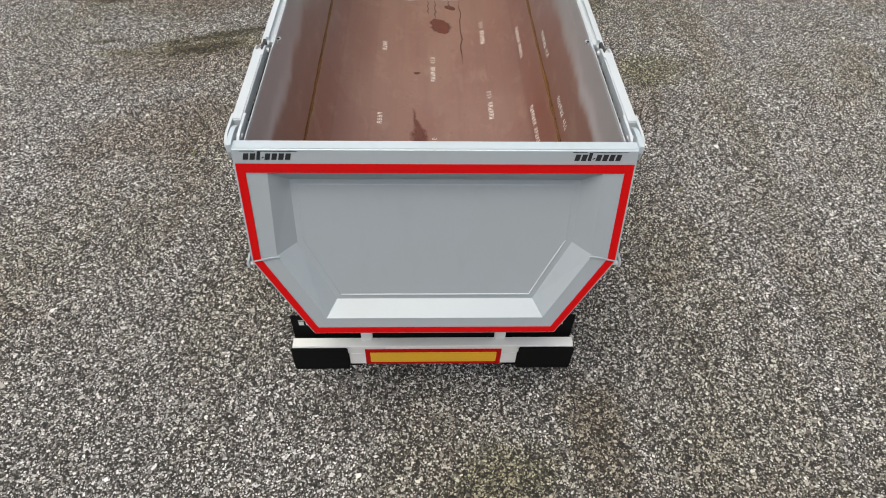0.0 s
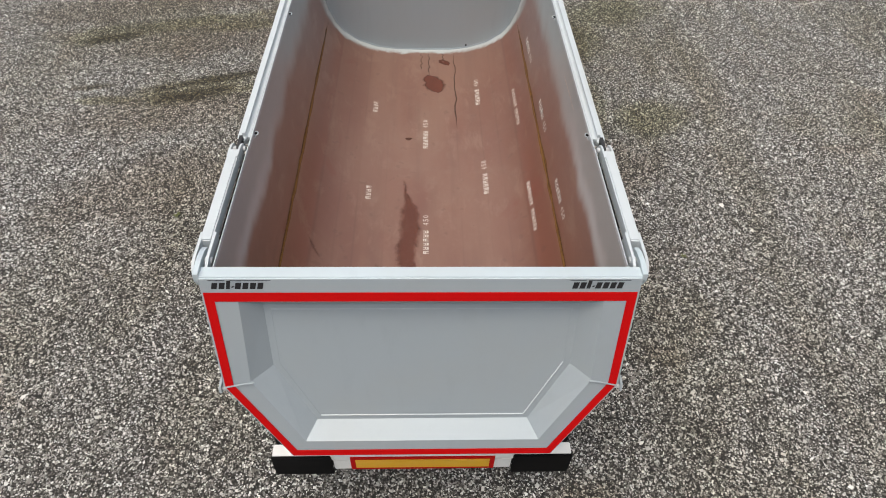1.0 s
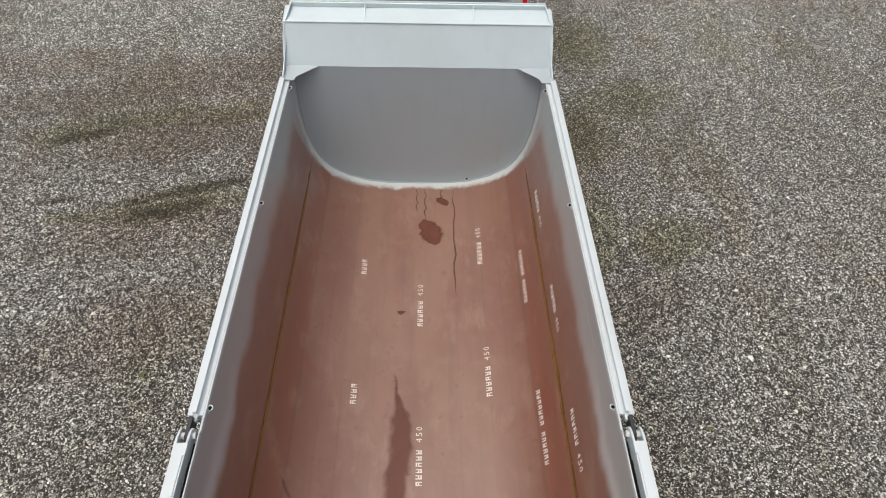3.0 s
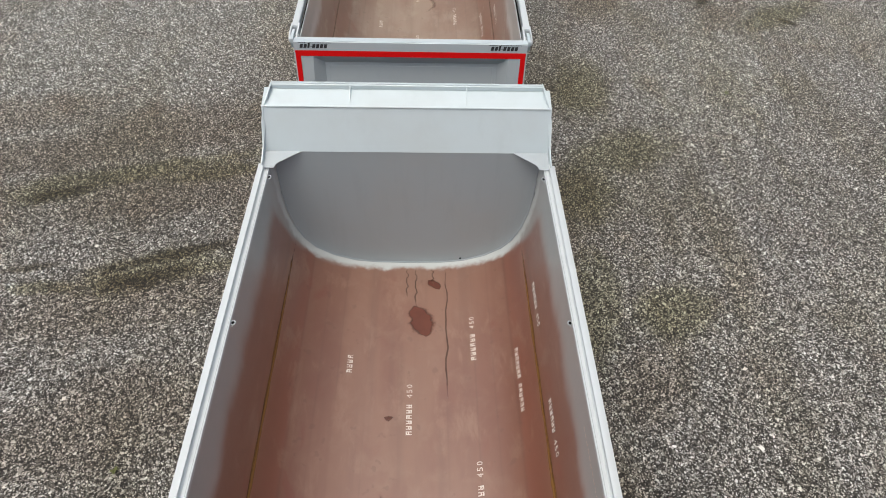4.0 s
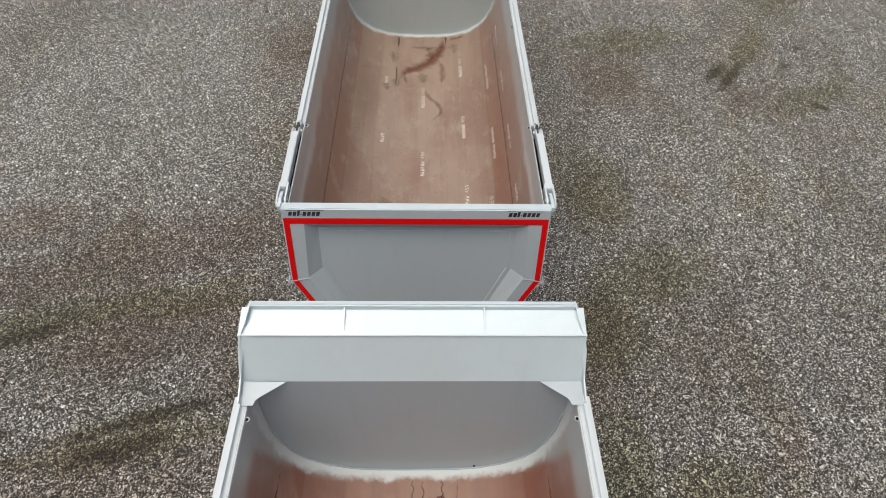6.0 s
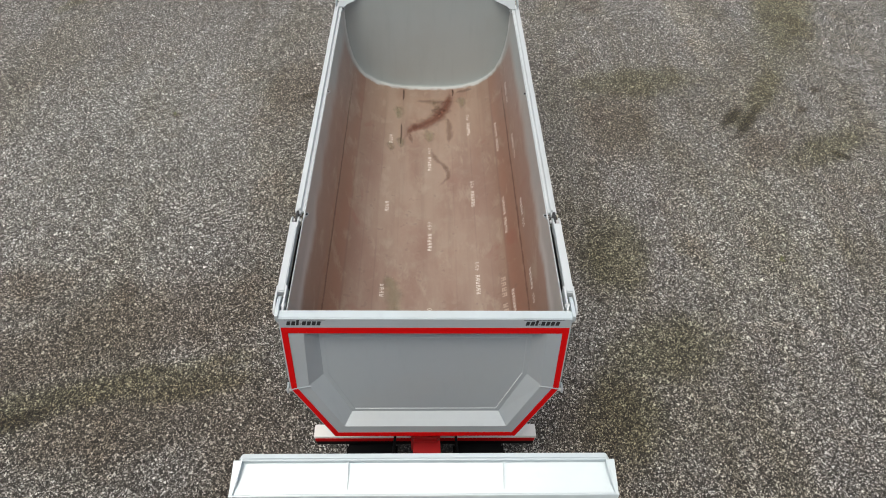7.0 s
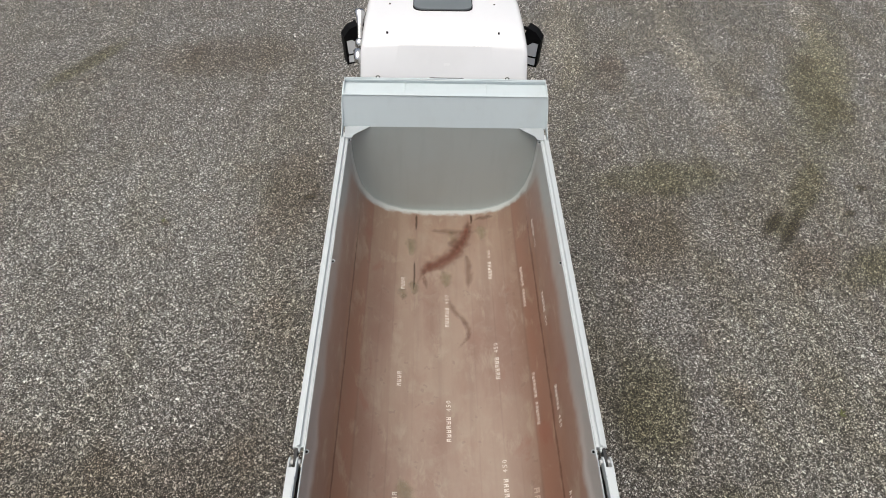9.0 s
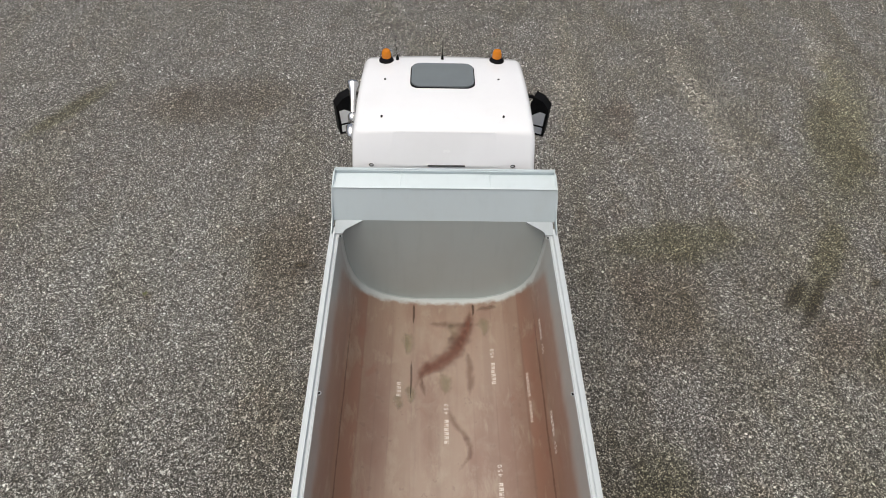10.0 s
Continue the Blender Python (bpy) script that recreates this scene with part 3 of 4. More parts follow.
            rod(bm, [(s * 1.190, y, 2.585), (s * 1.204, y - 0.015, 2.555)], 0.005, 6)
            hook = part("tarp_hook", bm, RAIL, parent, "pale ring-shaped tarpaulin hook", m)
            # black disc drawn as the shaded hole inside the ring
            part("hole_shade", rod(bmesh.new(), [(s * 1.190, y, 2.580), (s * 1.190, y - 0.003, 2.590)], 0.0125, 10), BLACK, hook)
    # rear frame behind the tailgate
    bm = bmesh.new()
    o, i = gate_ring([(1.292, 0.075), (1.268, 0.84), (0.885, 1.462)]), gate_ring([(1.215, 0.075), (1.178, 0.75), (0.82, 1.36)])
    for k in range(6):
        j = (k + 1) % 6
        if k == 0:
            continue
        prism(bm, [gate_point(u, v, -0.129) for u, v in (o[k], o[j], i[j], i[k])], gate_point(0, 0, -0.07) - gate_point(0, 0, 0))
    part("rear_frame", bm, PAINT, parent, "", m)
    tailgate(parent, m)
    return shell


GLYPHS = {}


def glyph(ch):
    """The outline of one figure in the built-in font, scaled to a unit square."""
    if ch not in GLYPHS:
        text = bpy.data.curves.new("figure", "FONT")
        text.body = ch
        text.resolution_u = 2
        ob = bpy.data.objects.new("figure", text)
        me = bpy.data.meshes.new_from_object(ob)
        co = [v.co.copy() for v in me.vertices]
        lo = [min(c[k] for c in co) for k in (0, 1)]
        hi = [max(c[k] for c in co) for k in (0, 1)]
        GLYPHS[ch] = ([((c[0] - lo[0]) / (hi[0] - lo[0]), (c[1] - lo[1]) / (hi[1] - lo[1])) for c in co], [tuple(f.vertices) for f in me.polygons])
        bpy.data.objects.remove(ob)
        bpy.data.curves.remove(text)
        bpy.data.meshes.remove(me)
    return GLYPHS[ch]


def marking(parent, m, x, y, pattern, size=0.050, pitch=0.05, mat=STENCIL):
    """Sprayed marks along the body on the plate at x: figures where they can be read, a plain bar for every other sign.
    They read towards the front on the floor, towards the rear on the side."""
    z, n, t = section_at(x)
    side = -1 if x > 1.1 else 1
    t = t * (1 if x >= 0 else -1)
    for k, word in enumerate(pattern.replace("-", " ").split(" ")):
        at = pattern.replace("-", " ").split(" ")[:k]
        first = sum(len(w) + 1 for w in at)
        bm = bmesh.new()
        for i, ch in enumerate(word):
            along = y + side * ((first + i) * pitch - pitch * len(pattern) / 2)
            wide = pitch * 0.66
            if ch.isdigit():
                verts, faces = glyph(ch)
            else:
                j = first + i
                verts, faces = [], []
                for a, b, c, d in ((0.0, 1.0, 0.0, 0.26), (0.0, 1.0, 0.74, 1.0), (0.0 if j % 3 else 0.74, 0.26 if j % 3 else 1.0, 0.26, 0.74), (0.40, 0.62, 0.26, 0.74)):
                    faces.append(tuple(range(len(verts), len(verts) + 4)))
                    verts += [(c, a), (d, a), (d, b), (c, b)]
            vs = [bm.verts.new(Vector((x, along + side * u * wide, z)) - side * (v - 0.5) * size * t + 0.003 * n) for u, v in verts]
            for f in faces:
                bm.faces.new([vs[q] for q in f])
        tagged(part("stencil_marking", bm, mat, parent, "worn white stencilled marking", m), kind="stuff")


def stain(parent, m, path, mat, name="water_stain", seed=0, lift=0.0022, label="", spread=1.0):
    """A flat stain on the plate: a strip along points (x, y, half width) with a ragged edge."""
    rnd = random.Random(seed)
    fine = []
    for (x0, y0, w0), (x1, y1, w1) in zip(path, path[1:]):
        steps = max(3, int(math.hypot(x1 - x0, y1 - y0) / 0.03))
        fine += [(x0 + (x1 - x0) * k / steps, y0 + (y1 - y0) * k / steps, w0 + (w1 - w0) * k / steps) for k in range(steps)]
    fine.append(path[-1])
    bm = bmesh.new()
    inside = bm.verts.layers.float.new("inside")
    prev, lw, rw, count = None, 1.0, 1.0, len(fine)
    for i, (x, y, w) in enumerate(fine):
        a, b = fine[max(i - 1, 0)], fine[min(i + 1, len(fine) - 1)]
        d = Vector((b[0] - a[0], b[1] - a[1]))
        d = d.normalized() if d.length else Vector((0, 1))
        lw, rw = 0.92 * lw + 0.08 * rnd.uniform(-0.4, 2.5), 0.92 * rw + 0.08 * rnd.uniform(-0.4, 2.5)
        row = []
        for k in (-1, -0.5, 0, 0.5, 1):
            q = w * (1.0 + spread * ((lw if k < 0 else rw) - 1.0)) * k
            px, py = x + d.y * q, y - d.x * q
            z, n, t = section_at(px)
            row.append(bm.verts.new(Vector((px, py, z)) + lift * n))
            row[-1][inside] = (1.0 - abs(k)) * min(1.0, 4.0 * min(i + 0.2, count - 0.8 - i) / count + 0.1)
        if prev:
            for k in range(4):
                bm.faces.new((prev[k], prev[k + 1], row[k + 1], row[k]))
        prev = row
    return part(name, bm, mat, parent, label, m)


def seam(parent, m, x, y0, y1, mat, width=0.010, seed=3):
    rnd = random.Random(seed)
    n = int((y1 - y0) / 0.16)
    return stain(parent, m, [(x + rnd.uniform(-0.0015, 0.0015), y0 + (y1 - y0) * i / n, width * rnd.uniform(0.75, 1.15)) for i in range(n + 1)], mat, "weld_seam", seed, 0.003)


def wheel(parent, x, y, r=0.50, w=0.36, mat=STEEL):
    s = 1 if x > 0 else -1
    bm = lathe_x(bmesh.new(), [(-w / 2, r * 0.58), (-w / 2, r * 0.9), (-w / 2 + 0.04, r * 0.985), (-w * 0.2, r), (-w * 0.2 + 0.008, r - 0.014), (-w * 0.2 + 0.022, r - 0.014), (-w * 0.2 + 0.03, r),
                               (w * 0.2 - 0.03, r), (w * 0.2 - 0.022, r - 0.014), (w * 0.2 - 0.008, r - 0.014), (w * 0.2, r), (w / 2 - 0.04, r * 0.985), (w / 2, r * 0.9), (w / 2, r * 0.58)], (x, y, r))
    tyre = part("wheel", bm, RUBBER, parent, "black road tyre")
    part("rim", lathe_x(bmesh.new(), [(s * w * 0.3, r * 0.1), (s * w * 0.3, r * 0.35), (s * w * 0.42, r * 0.5), (s * (w / 2 + 0.004), r * 0.57), (s * (w / 2 + 0.004), r * 0.6), (s * w * 0.3, r * 0.59)], (x, y, r), 28), mat, tyre)
    return tyre


# ---- the trailer ----
trailer = tagged(new("tipper_trailer"), "light grey drawbar tipping trailer with empty red-primed body", "trailer")
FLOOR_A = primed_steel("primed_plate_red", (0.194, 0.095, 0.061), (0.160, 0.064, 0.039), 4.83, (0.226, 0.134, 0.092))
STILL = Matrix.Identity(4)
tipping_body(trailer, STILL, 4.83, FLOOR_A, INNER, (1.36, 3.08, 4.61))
for x, ys, pat in ((0.026, (0.20, 1.67, 3.137), "AAAAAA 450"), (0.612, (0.99, 2.398, 3.845), "AAAAAA 450"), (-0.524, (0.82, 2.195, 3.58), "AAAA")):
    for y in ys:
        marking(trailer, STILL, x, y, pat)
for y in (0.29, 1.79, 3.29):
    marking(trailer, STILL, 0.980, y, "AAAAAA-AAAAAAA", 0.042, 0.045)
for y in (0.35, 1.51, 2.66, 3.83):
    marking(trailer, STILL, 1.143, y, "AAAAAA 450", 0.055, 0.048, STENCIL_SIDE)
marking(trailer, STILL, 1.2035, 2.107, "AAAAAAAAAA", 0.02, 0.05)
marking(trailer, STILL, 0.905, 0.55, "AAAA AA", 0.07, 0.085, STENCIL_FAINT)
for s in (-1, 1):
    seam(trailer, STILL, s * 1.106, -0.2, 4.74, SEAM_RUST, 0.010, 11 + s)
    seam(trailer, STILL, s * 1.109, 0.2, 4.74, SEAM_DARK, 0.0045, 21 + s)
stain(trailer, STILL, [(0.05, 4.26, 0.0135), (0.06, 4.21, 0.0945), (0.12, 4.10, 0.176), (0.14, 4.0, 0.149), (0.17, 3.91, 0.0675), (0.17, 3.88, 0.00675)], STAIN_RED, seed=4, label="dark red puddle stain")
stain(trailer, STILL, [(0.31, 4.45, 0.0081), (0.29, 4.49, 0.0473), (0.22, 4.55, 0.054), (0.19, 4.58, 0.00675)], STAIN_RED, seed=5)
stain(trailer, STILL, [(-0.20, 2.42, 0.012), (-0.19, 2.38, 0.045), (-0.17, 2.30, 0.032), (-0.17, 2.21, 0.030), (-0.14, 2.11, 0.06), (-0.12, 1.99, 0.108), (-0.12, 1.86, 0.118), (-0.11, 1.74, 0.13), (-0.12, 1.65, 0.115), (-0.13, 1.53, 0.125),
                         (-0.15, 1.41, 0.128), (-0.14, 1.33, 0.115), (-0.09, 1.27, 0.05), (-0.07, 1.16, 0.085), (-0.10, 1.08, 0.075), (-0.14, 1.0, 0.085), (-0.20, 0.88, 0.10), (-0.24, 0.74, 0.12), (-0.25, 0.6, 0.115), (-0.24, 0.42, 0.09), (-0.22, 0.2, 0.05)], STAIN_DARK, seed=8, label="long dark water stain", spread=0.35)
stain(trailer, STILL, [(-0.42, 1.30, 0.02), (-0.36, 1.18, 0.12), (-0.30, 1.05, 0.13), (-0.34, 0.92, 0.03)], STAIN_MOSS, seed=14, label="pale greenish silt stain")
stain(trailer, STILL, [(-0.19, 3.05, 0.0108), (-0.15, 3.04, 0.0378), (-0.11, 3.055, 0.0108)], STAIN_DARK, seed=9)
for x, y0, y1, w in ((0.38, 3.20, 4.74, 0.0095), (0.07, 4.24, 4.74, 0.008), (-0.02, 4.36, 4.74, 0.007), (0.24, 4.52, 4.74, 0.007)):
    n = 14
    stain(trailer, STILL, [(x + 0.009 * math.sin(5 * i) + 0.006 * math.sin(2.3 * i) - 0.02 * i / n * (x > 0.3), y1 + (y0 - y1) * i / n, w) for i in range(n + 1)], SEAM_DARK, "drip_line", 31)
stain(trailer, STILL, [(-1.03, 0.72, 0.0135), (-1.0, 0.66, 0.0945), (-0.97, 0.58, 0.121), (-0.94, 0.52, 0.027)], STAIN_DARK, seed=12)
stain(trailer, STILL, [(-0.98, 1.42, 0.0081), (-0.92, 1.30, 0.03), (-0.86, 1.22, 0.0108)], STAIN_SOFT, seed=13)
part("bolt_hole", lathe_x(bmesh.new(), [(-0.002, 0.011), (0.002, 0.011)], (0, 0, 0), 12), BLACK, trailer, "", pose(0.53, 4.828, 1.283, 0, 0, 90))

# chassis, drawbar, axles and rear gear of the trailer
for s in (-1, 1):
    part("chassis_beam", block(s * 0.46 - 0.05, s * 0.46 + 0.05, -0.12, 4.7, 0.92, 1.16, 0.01), CHASSIS, trailer)
for y in (1.25, 2.55, 3.85):
    part("axle", rod(bmesh.new(), [(-0.85, y, 0.5), (0.85, y, 0.5)], 0.07, 12), CHASSIS, trailer)
    for s in (-1, 1):
        part("spring_hanger", block(s * 0.46 - 0.05, s * 0.46 + 0.05, y - 0.25, y + 0.25, 0.55, 0.93, 0.02), CHASSIS, trailer)
        wheel(trailer, s * 1.0, y)
part("drawbar", rounded(prism(bmesh.new(), [(-0.20, 4.4, 0.72), (0.20, 4.4, 0.72), (0.15, 6.55, 0.76), (-0.12, 6.55, 0.76)], (0.0, 0, 0.16)), 0.012), RED, trailer, "red painted steel drawbar")
part("front_crossmember", block(-0.6, 0.6, 4.35, 4.55, 0.80, 1.16, 0.012), CHASSIS, trailer)
bumper = part("bumper", block(-1.155, 1.155, -0.215, -0.125, 0.640, 0.739, 0.006), BEAM, trailer, "white steel rear bumper")
part("plate_carrier", block(-0.70, 0.70, -0.213, -0.165, 0.475, 0.637, 0.004), BEAM, bumper)
for s in (-1, 1):
    a, b = sorted((s * 0.705, s * 1.168))
    part("lamp_box", block(a, b, -0.236, -0.2155, 0.425, 0.730, 0.008, 2), BLACK, bumper, "black lamp box under the bumper")
    part("bumper_arm", block(s * 0.55 - 0.045, s * 0.55 + 0.045, -0.15, 0.1, 0.70, 0.98, 0.008), BEAM, bumper)
part("warning_board", block(-0.565, 0.565, -0.222, -0.2155, 0.482, 0.702, 0.002, 1), TAPE, bumper, "red border of the yellow warning board")
part("yellow_sheet", block(-0.525, 0.525, -0.2265, -0.2225, 0.522, 0.662, 0.001, 1), YELLOW, bumper, "yellow reflective sheet")
for s in (-1, 1):
    a, b = sorted((s * 0.62, s * 1.16))
    flap = part("mudflap", block(a, b, -0.072, -0.062, 0.22, 0.97, 0.003), BLACK, trailer, "black rubber mudflap with white print")
    bm = bmesh.new()
    for i in range(7):
        u = a + 0.06 + 0.058 * i
        box(bm, u, u + 0.040, -0.0745, -0.0730, 0.845, 0.895)
    box(bm, a + 0.06, a + 0.46, -0.0745, -0.0730, 0.905, 0.911)
    part("print", bm, INK_WHITE, flap)
part("rear_crossmember", block(-0.615, 0.615, -0.115, -0.02, 0.58, 1.10, 0.01), BLACK, trailer)
part("air_tank", rod(bmesh.new(), [(-0.35, 0.12, 0.80), (0.35, 0.12, 0.80)], [0.10, 0.10], 14), BLACK, trailer)

# ---- the truck ----
TRUCK_Y = 6.71
truck = tagged(new("tipper_truck"), "white cab truck with light grey tipping body, brown inside", "truck")
truck.location = (0, TRUCK_Y, 0)
RAISED = pose(0, 0.079, 0.045, 1.7, 0, 0)
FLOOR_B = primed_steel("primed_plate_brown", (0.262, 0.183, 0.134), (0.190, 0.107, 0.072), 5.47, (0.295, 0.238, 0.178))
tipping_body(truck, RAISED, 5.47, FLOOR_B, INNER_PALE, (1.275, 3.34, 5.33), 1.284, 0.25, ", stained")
for x, ys, pat in ((0.040, (0.88, 2.235, 3.71), "AAAAAA 450"), (0.611, (1.53, 2.965, 4.43), "AAAAAA 450"), (-0.518, (1.359, 2.74, 4.125), "AAAA")):
    for y in ys:
        marking(truck, RAISED, x, y, pat)
for y in (0.90, 2.38, 3.91):
    marking(truck, RAISED, 0.980, y, "AAAAAA-AAAAAAA", 0.042, 0.045)
for y in (1.01, 2.11, 3.33, 4.51):
    marking(truck, RAISED, 1.138, y, "AAAAAA 450", 0.055, 0.048, STENCIL_SIDE)
marking(truck, RAISED, 0.894, 1.112, "AAAA AAAA", 0.06, 0.075, STENCIL_FAINT)
for s in (-1, 1):
    seam(truck, RAISED, s * 1.100, -0.2, 5.36, STAIN_SOFT, 0.012, 41 + s)
stain(truck, RAISED, [(0.37, 5.38, 0.05), (0.35, 5.2, 0.09), (0.32, 5.02, 0.12), (0.26, 4.84, 0.15), (0.17, 4.68, 0.17), (0.06, 4.56, 0.16), (-0.06, 4.48, 0.15), (-0.17, 4.42, 0.13), (-0.25, 4.33, 0.10), (-0.32, 4.18, 0.05), (-0.35, 4.08, 0.01)], STAIN_RUST, seed=51, label="rust-red water stain", spread=0.4)
stain(truck, RAISED, [(0.33, 5.00, 0.10), (0.12, 5.05, 0.09), (-0.10, 5.06, 0.07), (-0.20, 5.06, 0.01)], STAIN_SOFT, seed=58, spread=0.4)
stain(truck, RAISED, [(0.05, 4.86, 0.03), (0.16, 4.80, 0.13), (0.24, 4.74, 0.08)], STAIN_SOFT, seed=59, spread=0.4)
stain(truck, RAISED, [(0.30, 4.70, 0.03), (0.33, 4.45, 0.08), (0.33, 4.20, 0.08), (0.32, 4.02, 0.03)], STAIN_SOFT, seed=52, spread=0.4)
stain(truck, RAISED, [(0.05, 3.98, 0.03), (0.07, 3.84, 0.05), (0.13, 3.70, 0.06), (0.24, 3.56, 0.06), (0.30, 3.42, 0.055), (0.29, 3.30, 0.05), (0.20, 3.18, 0.04), (0.14, 3.12, 0.01)], STAIN_SOFT, seed=53, spread=0.4)
stain(truck, RAISED, [(-0.25, 4.30, 0.01), (-0.24, 4.16, 0.05), (-0.20, 4.02, 0.01)], STAIN_SOFT, seed=54)
stain(truck, RAISED, [(0.40, 5.24, 0.02), (0.52, 5.30, 0.05), (0.66, 5.29, 0.05), (0.74, 5.27, 0.01)], STAIN_SOFT, seed=55)
for x, y0, y1, w in ((-0.37, 5.05, 5.37, 0.020), (0.40, 5.18, 5.37, 0.022), (-0.38, 4.00, 4.52, 0.017)):
    stain(truck, RAISED, [(x, y1, w), (x + 0.006, (y0 + y1) / 2, w), (x, y0, w * 0.4)], SEAM_DARK, "drip_line", 61)
stain(truck, RAISED, [(-0.52, 1.66, 0.02), (-0.42, 1.45, 0.14), (-0.36, 1.22, 0.17), (-0.38, 1.0, 0.10), (-0.42, 0.9, 0.01)], STAIN_MOSS, seed=56, label="pale greenish silt stain")
stain(truck, RAISED, [(-0.46, 4.9, 0.01), (-0.44, 4.75, 0.05), (-0.45, 4.62, 0.01)], STAIN_MOSS, seed=57)
for i, (x, y, r) in enumerate(((-0.44, 4.75, 0.13), (-0.38, 4.05, 0.10), (0.02, 4.2, 0.12), (0.12, 4.95, 0.11), (0.52, 5.0, 0.12), (-0.52, 3.95, 0.09))):
    stain(truck, RAISED, [(x - 0.3 * r, y + 1.4 * r, 0.2 * r), (x, y + 0.6 * r, r), (x + 0.2 * r, y - 0.3 * r, 0.8 * r), (x, y - 1.3 * r, 0.2 * r)], STAIN_MOSS, seed=70 + i, label="pale greenish silt stain")

# chassis and rear gear
for s in (-1, 1):
    part("chassis_beam", block(s * 0.42 - 0.045, s * 0.42 + 0.045, -0.1, 7.9, 0.90, 1.18, 0.01), CHASSIS, truck)
for y, tw in ((1.05, 0.36), (2.45, 0.36), (7.25, 0.36)):
    part("axle", rod(bmesh.new(), [(-0.85, y, 0.5), (0.85, y, 0.5)], 0.08, 12), CHASSIS, truck)
    for s in (-1, 1):
        part("spring_hanger", block(s * 0.42 - 0.05, s * 0.42 + 0.05, y - 0.3, y + 0.3, 0.55, 0.92, 0.02), CHASSIS, truck)
        wheel(truck, s * 1.0, y)
rear_beam = part("bumper", block(-1.18, 1.18, -0.165, -0.025, 0.735, 0.80, 0.006), BEAM, truck, "white rear beam with red strip")
part("red_strip", block(-1.17, 1.17, -0.169, -0.1655, 0.695, 0.760, 0.002, 1), TAPE, rear_beam)
part("lamp_bar", block(-1.17, 1.17, -0.160, -0.06, 0.60, 0.733, 0.01), BLACK, rear_beam)
part("coupling", block(-0.15, 0.15, -0.30, 0.08, 0.66, 1.0, 0.03, 3), RED, truck, "red drawbar coupling")
for s in (-1, 1):
    a, b = sorted((s * 0.30, s * 0.85))
    part("equipment_box", block(a, b, -0.38, -0.14, 0.40, 0.59, 0.02), BLACK, truck)
    part("air_line", rod(bmesh.new(), [(s * 0.3, -0.02, 0.95), (s * 0.33, -0.3, 0.80), (s * 0.34, -0.7, 0.72), (s * 0.28, -1.1, 0.78), (s * 0.2, -1.5, 0.9)], 0.014, 8), BLACK, truck)

# ---- cab ----
def cab_section(y, top, half_low, half_top, drop, crown=0.03):
    """Half outline from the sill up over the roof's shoulder, mirrored; returns the points of one station."""
    pts = [(half_low, 0.85), (half_low, 1.6), (half_low - 0.005, 2.3), (half_low - 0.03, 2.75), (half_top + 0.075, top - drop - 0.10)]
    for k in range(1, 7):
        a = math.pi / 2 * k / 6
        pts.append((half_top - 0.02 + 0.085 * math.cos(a), top - drop + (drop - crown) * math.sin(a)))
    pts += [(half_top * 0.6, top - crown * 0.35), (half_top * 0.25, top)]
    return [(x, y, z) for x, z in pts] + [(-x, y, z) for x, z in pts[::-1]]


bm = bmesh.new()
stations = [(6.060, 3.10, 1.12, 1.00, 0.08), (6.062, 3.17, 1.15, 1.02, 0.10), (6.080, 3.22, 1.16, 1.025, 0.11), (6.250, 3.560, 1.165, 1.015, 0.11), (6.285, 3.607, 1.165, 1.01, 0.11), (6.35, 3.633, 1.17, 1.01, 0.11),
            (6.9, 3.650, 1.19, 1.01, 0.11), (7.4, 3.645, 1.20, 1.00, 0.11), (7.78, 3.63, 1.20, 0.985, 0.12), (7.88, 3.60, 1.20, 0.965, 0.13), (7.96, 3.52, 1.20, 0.94, 0.15)]
rows = [[bm.verts.new(p) for p in cab_section(*s)] for s in stations]
# the windscreen rake: lower points of the last stations move forward
for s, row in zip(stations, rows):
    for v in row:
        if s[0] > 7.6:
            v.co.y += max(0.0, (3.45 - v.co.z)) * 0.18 * (s[0] - 7.6) / 0.3
for row in rows:
    for v in row:
        v.co.x *= 0.978 if v.co.x > 0 else 1.0
for u, v in zip(rows, rows[1:]):
    for k in range(len(u) - 1):
        bm.faces.new((u[k], u[k + 1], v[k + 1], v[k]))
    bm.faces.new((u[-1], u[0], v[0], v[-1]))
bm.faces.new(rows[0]), bm.faces.new(rows[-1][::-1])
cab = smooth(part("cab", bm, WHITE, truck, "glossy white truck cab with rounded roof edges"))
cab.data.set_sharp_from_angle(angle=radians(38))
bm = bmesh.new()
prism(bm, [(-0.60, 6.258, 3.575), (0.58, 6.258, 3.575), (0.63, 6.080, 3.215), (-0.65, 6.080, 3.215)], (0, -0.008, 0.004))
rounded(bm, 0.005, 3)
part("rear_panel", bm, WHITE, cab)
part("panel_seam", block(-0.20, 0.24, 6.060, 6.080, 3.222, 3.232, 0.002, 1), CHASSIS, cab)
for x in (-0.86, 0.80):
    part("lifting_eye", ring(bmesh.new(), (x, 6.064, 3.235), (0, 1, 0.2), 0.022, 0.007), CHASSIS, cab)
for x, y in ((-0.745, 6.475), (0.688, 6.495), (-0.745, 7.26), (0.682, 7.285)):
    part("roof_plug", rod(bmesh.new(), [(x, y, 3.60), (x, y, 3.640)], 0.013, 10), BLACK, cab)
bm = bmesh.new()
outline = []
for cx, cy, a0 in ((0.245, 7.475, 0), (-0.295, 7.475, 90), (-0.295, 7.165, 180), (0.245, 7.165, 270)):
    outline += [(cx + 0.12 * math.cos(radians(a0 + k * 18)), cy + 0.11 * math.sin(radians(a0 + k * 18)), 3.645) for k in range(6)]
